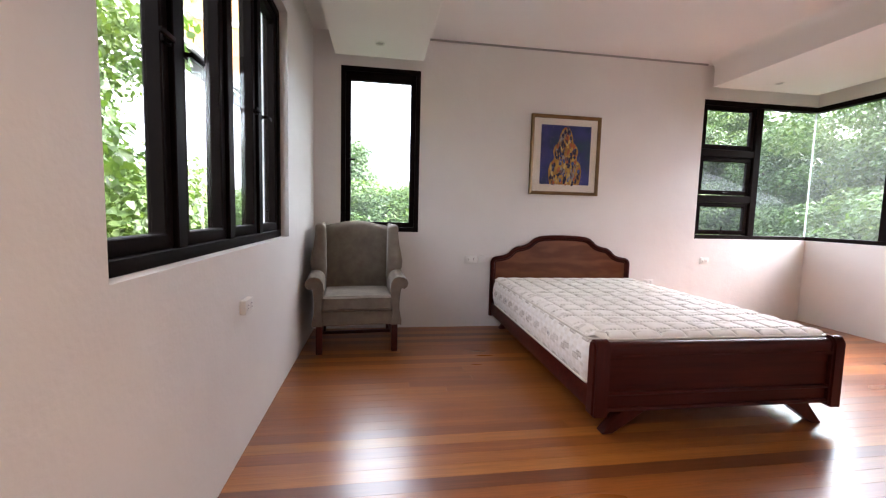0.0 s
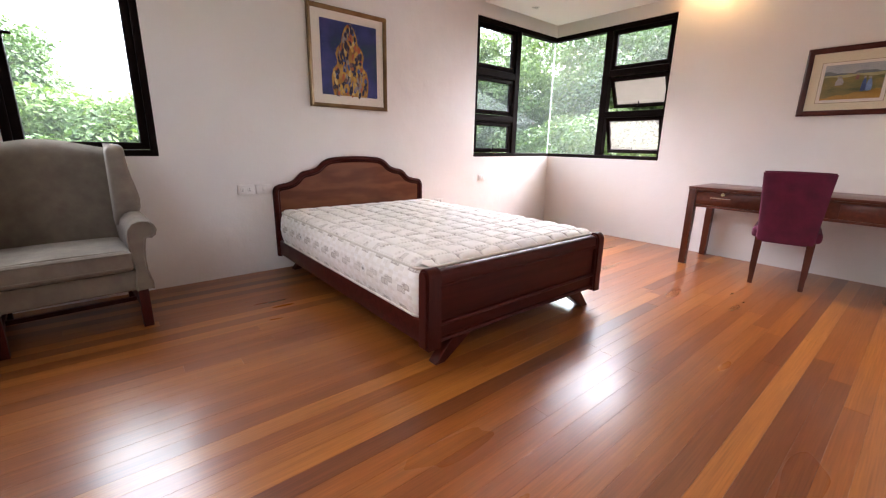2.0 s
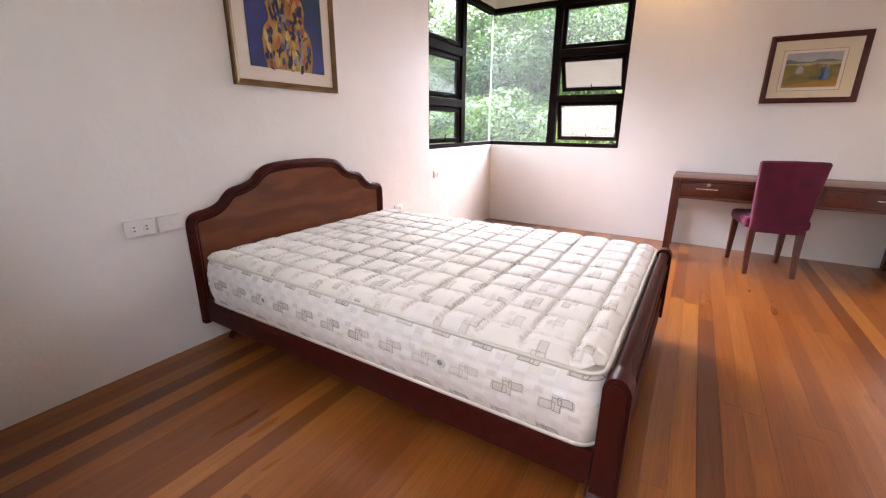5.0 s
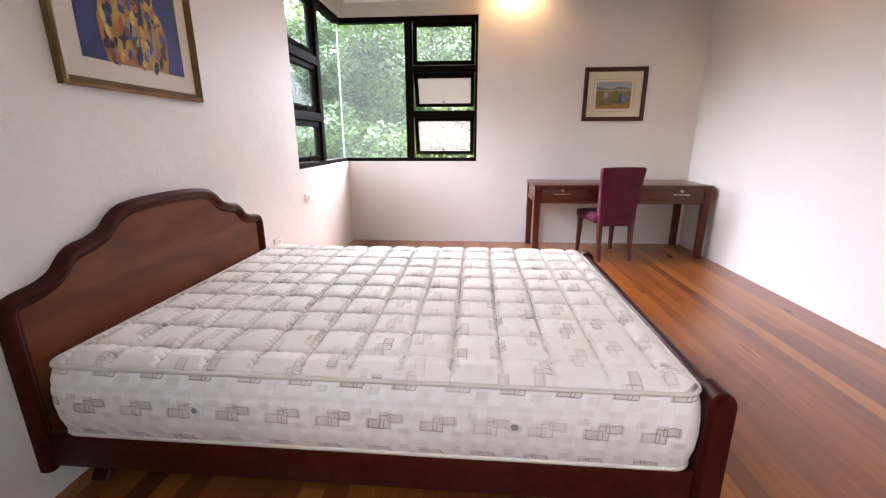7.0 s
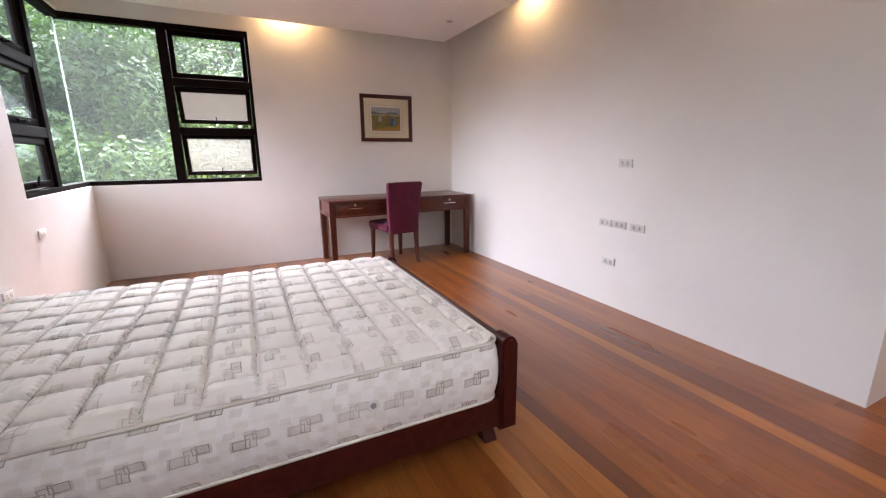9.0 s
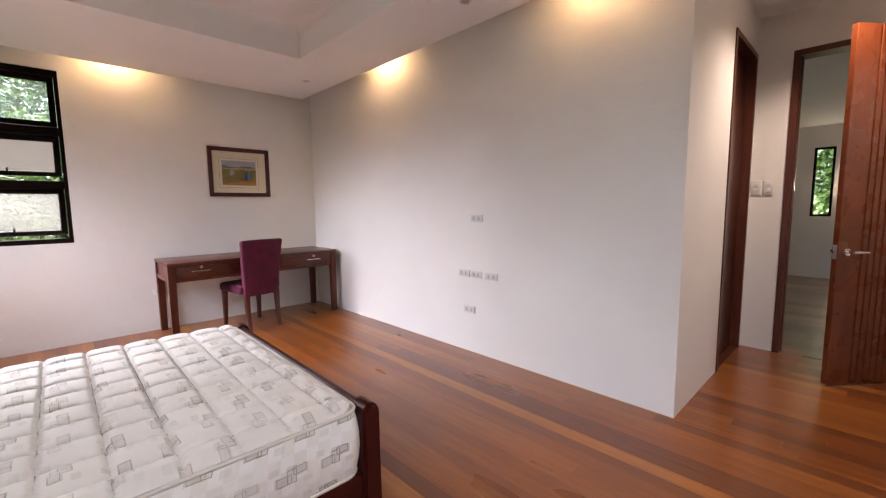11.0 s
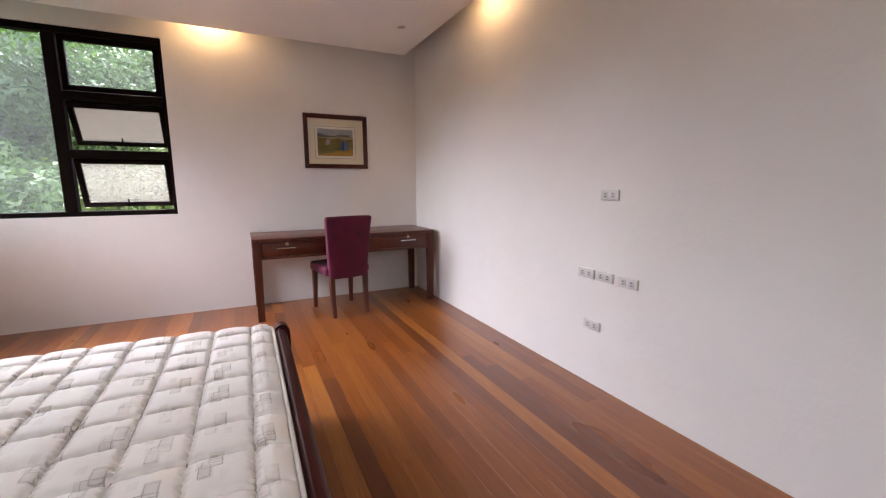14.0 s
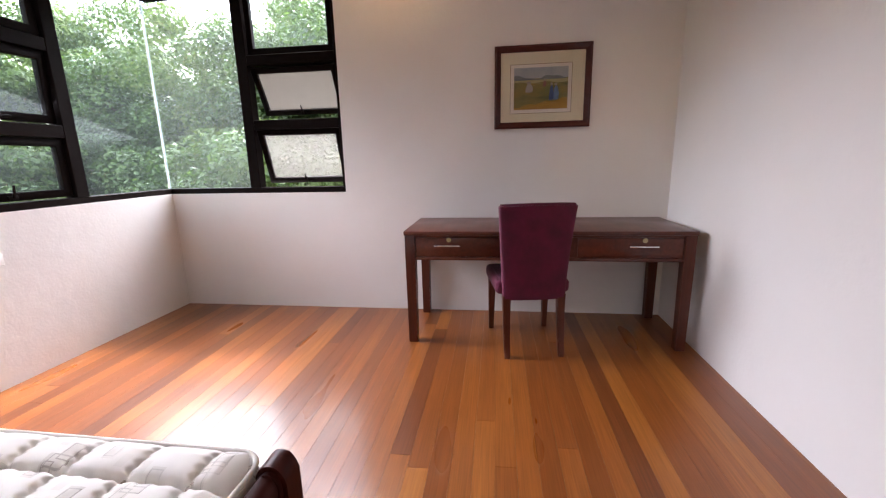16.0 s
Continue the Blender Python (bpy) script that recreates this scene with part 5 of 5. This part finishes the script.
def branchy(bm, height, spread, rnd, limbs=9, girth=0.16):
    """Tapered trunk with limbs; returns the limb tips."""
    tips = []
    pts = [Vector((0, 0, 0))]
    for i in range(1, 7):
        pts.append(Vector((rnd.uniform(-0.12, 0.12) * i * 0.5, rnd.uniform(-0.12, 0.12) * i * 0.5, height * 0.8 * i / 6)))
    for i, (a, c) in enumerate(zip(pts, pts[1:])):
        rod(bm, a, c, girth * (1 - i / 8), girth * (1 - (i + 1) / 8), 9)
    for k in range(limbs):
        f = 0.35 + 0.6 * k / limbs
        base = pts[min(5, int(f * 6))].lerp(pts[min(6, int(f * 6) + 1)], (f * 6) % 1)
        ang = k * 2.4 + rnd.uniform(-0.4, 0.4)
        reach = spread * rnd.uniform(0.6, 1.0) * (1.15 - 0.6 * f)
        tip = base + Vector((math.cos(ang) * reach, math.sin(ang) * reach, reach * rnd.uniform(0.25, 0.8)))
        mid = base.lerp(tip, 0.5) + Vector((0, 0, 0.12 * reach))
        rod(bm, base, mid, girth * 0.4, girth * 0.26, 6)
        rod(bm, mid, tip, girth * 0.26, girth * 0.08, 6)
        tips += [tip, mid]
    tips.append(pts[-1])
    return tips


def tree(seed, height, spread, per, size, mat, label, clump=0.75, limbs=11, broad=False):
    rnd = random.Random(seed)
    ob = thing("tree", pose(0, 0, GROUND), label, "tree", "garden trees")
    bm = bmesh.new()
    tips = branchy(bm, height, spread, rnd, limbs)
    part("trunk", bm, BARK, ob)
    clumps = []
    for t in tips:
        for _ in range(3):
            clumps.append((t.x + rnd.gauss(0, 0.5), t.y + rnd.gauss(0, 0.5), t.z + rnd.gauss(0.1, 0.45), clump * rnd.uniform(0.55, 1.2)))
    crown = new("crown", leaves_mesh("crown", clumps, per, size, seed, mat, broad))
    crown.parent = ob
    return ob


def plant(model, x, y, turn, scale=1.0):
    ob = copy_thing(model, pose(x, y, GROUND, 0, 0, turn))
    ob.scale = (scale, scale, scale)
    return ob


TALL = tree(3, 9.8, 3.0, 1250, 0.135, LEAF_MID, "tall leafy green garden tree beyond the windows", 0.8)
TALL.matrix_basis = pose(20.0, 12.5, GROUND, 0, 0, 20)
DENSE = tree(8, 8.4, 3.0, 1400, 0.13, LEAF_DARK, "dense dark green tree beyond the windows", 0.85)
DENSE.matrix_basis = pose(13.5, 5.8, GROUND, 0, 0, 0)
BRIGHT = tree(14, 5.6, 2.5, 1500, 0.125, LEAF_LIGHT, "lower bright green tree beyond the windows", 0.75)
BRIGHT.matrix_basis = pose(10.0, 12.5, GROUND, 0, 0, 40)
for model, x, y, a, size in ((DENSE, 15.5, 1.5, 120, 1.15), (TALL, 15.0, 9.3, 200, 1.0), (BRIGHT, 11.6, 7.4, 80, 1.0), (DENSE, 13.5, 12.0, 250, 0.94), (TALL, 18.5, 4.5, 310, 1.15), (BRIGHT, 13.0, 3.2, 10, 1.0), (DENSE, 9.5, 14.5, 160, 0.92), (TALL, 13.0, 16.0, 100, 0.95),
                             (DENSE, 17.5, 10.5, 45, 1.06), (DENSE, 14.2, 7.2, 75, 1.06), (TALL, 17.2, 7.8, 260, 1.1), (TALL, 16.5, -2.0, 70, 1.0), (BRIGHT, 14.0, -1.0, 190, 1.0), (DENSE, 19.0, 15.0, 220, 0.86), (TALL, 21.0, 8.0, 150, 1.3), (DENSE, 22.0, 1.0, 20, 1.15), (TALL, 6.5, 21.0, 33, 0.9), (BRIGHT, 1.2, 11.5, 260, 1.0), (DENSE, -1.0, 18.0, 90, 0.95), (DENSE, 3.5, 16.0, 15, 0.75),
                             (TALL, 15.6, 14.8, 130, 1.12), (TALL, 13.4, 18.5, 290, 1.2), (DENSE, -7.5, 3.2, 60, 1.0), (DENSE, -7.2, 0.4, 140, 1.05), (DENSE, -8.2, 6.4, 200, 0.72)):
    plant(model, x, y, a, size)

# broad-leaved climber and small trees close to the west window
VINE = tree(31, 8.6, 1.7, 1100, 0.085, LEAF_LIGHT, "broad-leaved bright green tree close outside the window", 0.65, 18, True)
VINE.matrix_basis = pose(-3.4, 4.9, GROUND, 0, 0, 0)
for x, y, a, size in ((-4.1, 7.4, 100, 0.76), (-4.0, 1.6, 200, 1.0), (-4.2, 9.6, 300, 0.7), (-4.9, 4.6, 30, 0.95), (-5.5, 8.4, 150, 0.7), (-2.4, 12.4, 60, 0.75)):
    plant(VINE, x, y, a, size)


def gable():
    """Ochre gable of the next wing, its overhang edged with white boards."""
    ob = thing("neighbouring_gable", pose(-2.2, 0, 0), "ochre gable overhang edged with white boards", "house")
    rise = lambda y: 4.05 + 0.345 * (y - 6.9)
    part("wall", boxed(-0.12, 0.0, 6.3, 12.0, 3.64, 7.2), OCHRE, ob, smooth=False)
    bm = bmesh.new()
    loft(bm, [[(0.03, y, rise(y) - 0.055), (0.03, y, rise(y) + 0.055), (-0.13, y, rise(y) + 0.055), (-0.13, y, rise(y) - 0.055)] for y in (6.28, 12.0)])
    part("bargeboard", bm, TRIMWHITE, ob, "sloping white painted board", smooth=False)
    part("fascia", boxed(-0.13, 0.025, 6.28, 12.0, 3.6, 3.69), TRIMWHITE, ob, "level white painted board", smooth=False)
    # Near-black colour stands in for the shade under the overhang.
    part("soffit", boxed(-0.45, -0.13, 6.3, 12.0, 3.56, 3.6), GUTTER_SHADE_BLACK, ob, "underside of the overhang, its shade put in as black", smooth=False)
    part("gutter", rod(bmesh.new(), (0.06, 6.3, 3.55), (0.06, 12.0, 3.55), 0.045, seg=10), GUTTER_SHADE_BLACK, ob, "black gutter")
    for y in (8.2, 11.8):
        part("post", boxed(-0.45, -0.33, y, y + 0.12, GROUND, 3.57), TRIMWHITE, ob)


gable()
plant(VINE, 1.0, -10.0, 80)

# ---- floor boards ----


def boards(owner, x0, x1, y0, y1, width, mat, seed, longest=2.6, shortest=0.9, start=None, tones=None):
    """Rows of boards along x, each board a piece of its own with eased edges and a hairline joint."""
    rnd = random.Random(seed)
    start = y0 if start is None else start
    rows = int(math.ceil((y1 - start) / width))
    for r in range(rows):
        ya, yb = max(y0, start + r * width), min(start + (r + 1) * width, y1)
        if yb - ya < 0.01:
            continue
        x = x0 - rnd.uniform(0, 1.5)
        while x < x1:
            xe = x + rnd.uniform(shortest, longest)
            a, c = max(x, x0), min(xe, x1)
            if x1 - c < 0.25:
                c = xe = x1
            if c - a > 0.05:
                g, e, d = 0.0003, 0.0004, 0.018
                lift = rnd.uniform(-0.0002, 0.0)
                p = [(a + g, ya + g), (c - g, ya + g), (c - g, yb - g), (a + g, yb - g)]
                q = [(a + g + e, ya + g + e), (c - g - e, ya + g + e), (c - g - e, yb - g - e), (a + g + e, yb - g - e)]
                verts = [(u, v, -d) for u, v in p] + [(u, v, lift - e) for u, v in p] + [(u, v, lift) for u, v in q]
                faces = [(8, 9, 10, 11)] + [(i, (i + 1) % 4, 4 + (i + 1) % 4, 4 + i) for i in range(4)] + [(4 + i, 4 + (i + 1) % 4, 8 + (i + 1) % 4, 8 + i) for i in range(4)]
                me = bpy.data.meshes.new("board")
                me.from_pydata(verts, [], faces)
                me.materials.append(tones(r, (a + c) / 2, rnd) if tones else mat)
                ob = new("board", me)
                ob.parent = owner
            x = xe


floor = part("floor", box(boxed(-0.18, 6.065, 0.205, 4.655, -0.12, -0.017), -0.18, 1.434, -1.61, 0.205, -0.12, -0.017), UNDERFLOOR, smooth=False)
tagged(floor, "polished red-brown hardwood strip floor", "floor", kind="structure")


def room_tone(row, x, rnd):
    """Most boards are red-brown; a few rows run dark or honey-coloured."""
    pick = rnd.random()
    if row in (26, 27, 30, 31, 36) and x > 3.2 or row in (5, 6, 8) and x < 4.4 or row in (40, 42):
        return PLANK_DARK
    if row in (28, 29, 37) and x > 3.2 or row in (4, 7):
        return PLANK_PALE if pick < 0.5 else PLANK
    return PLANK_DARK if pick < 0.12 else PLANK_PALE if pick > 0.86 else PLANK


boards(floor, W, E, S, NA, 0.09, PLANK, 4, 4.4, 1.3, 0.335, room_tone)
boards(floor, W, 1.284, -1.61, S, 0.09, PLANK, 9, 1.4, 0.8, -1.645, room_tone)
hall_floor = part("floor_hall", boxed(-1.4, 2.8, -6.8, -1.61, -0.12, -0.017), UNDERFLOOR, smooth=False)
tagged(hall_floor, "dull brown board floor of the hall", "floor", kind="structure")
boards(hall_floor, -1.2, 2.6, -6.53, -1.61, 0.2, HALLPLANK, 21, 1.9, 1.0)
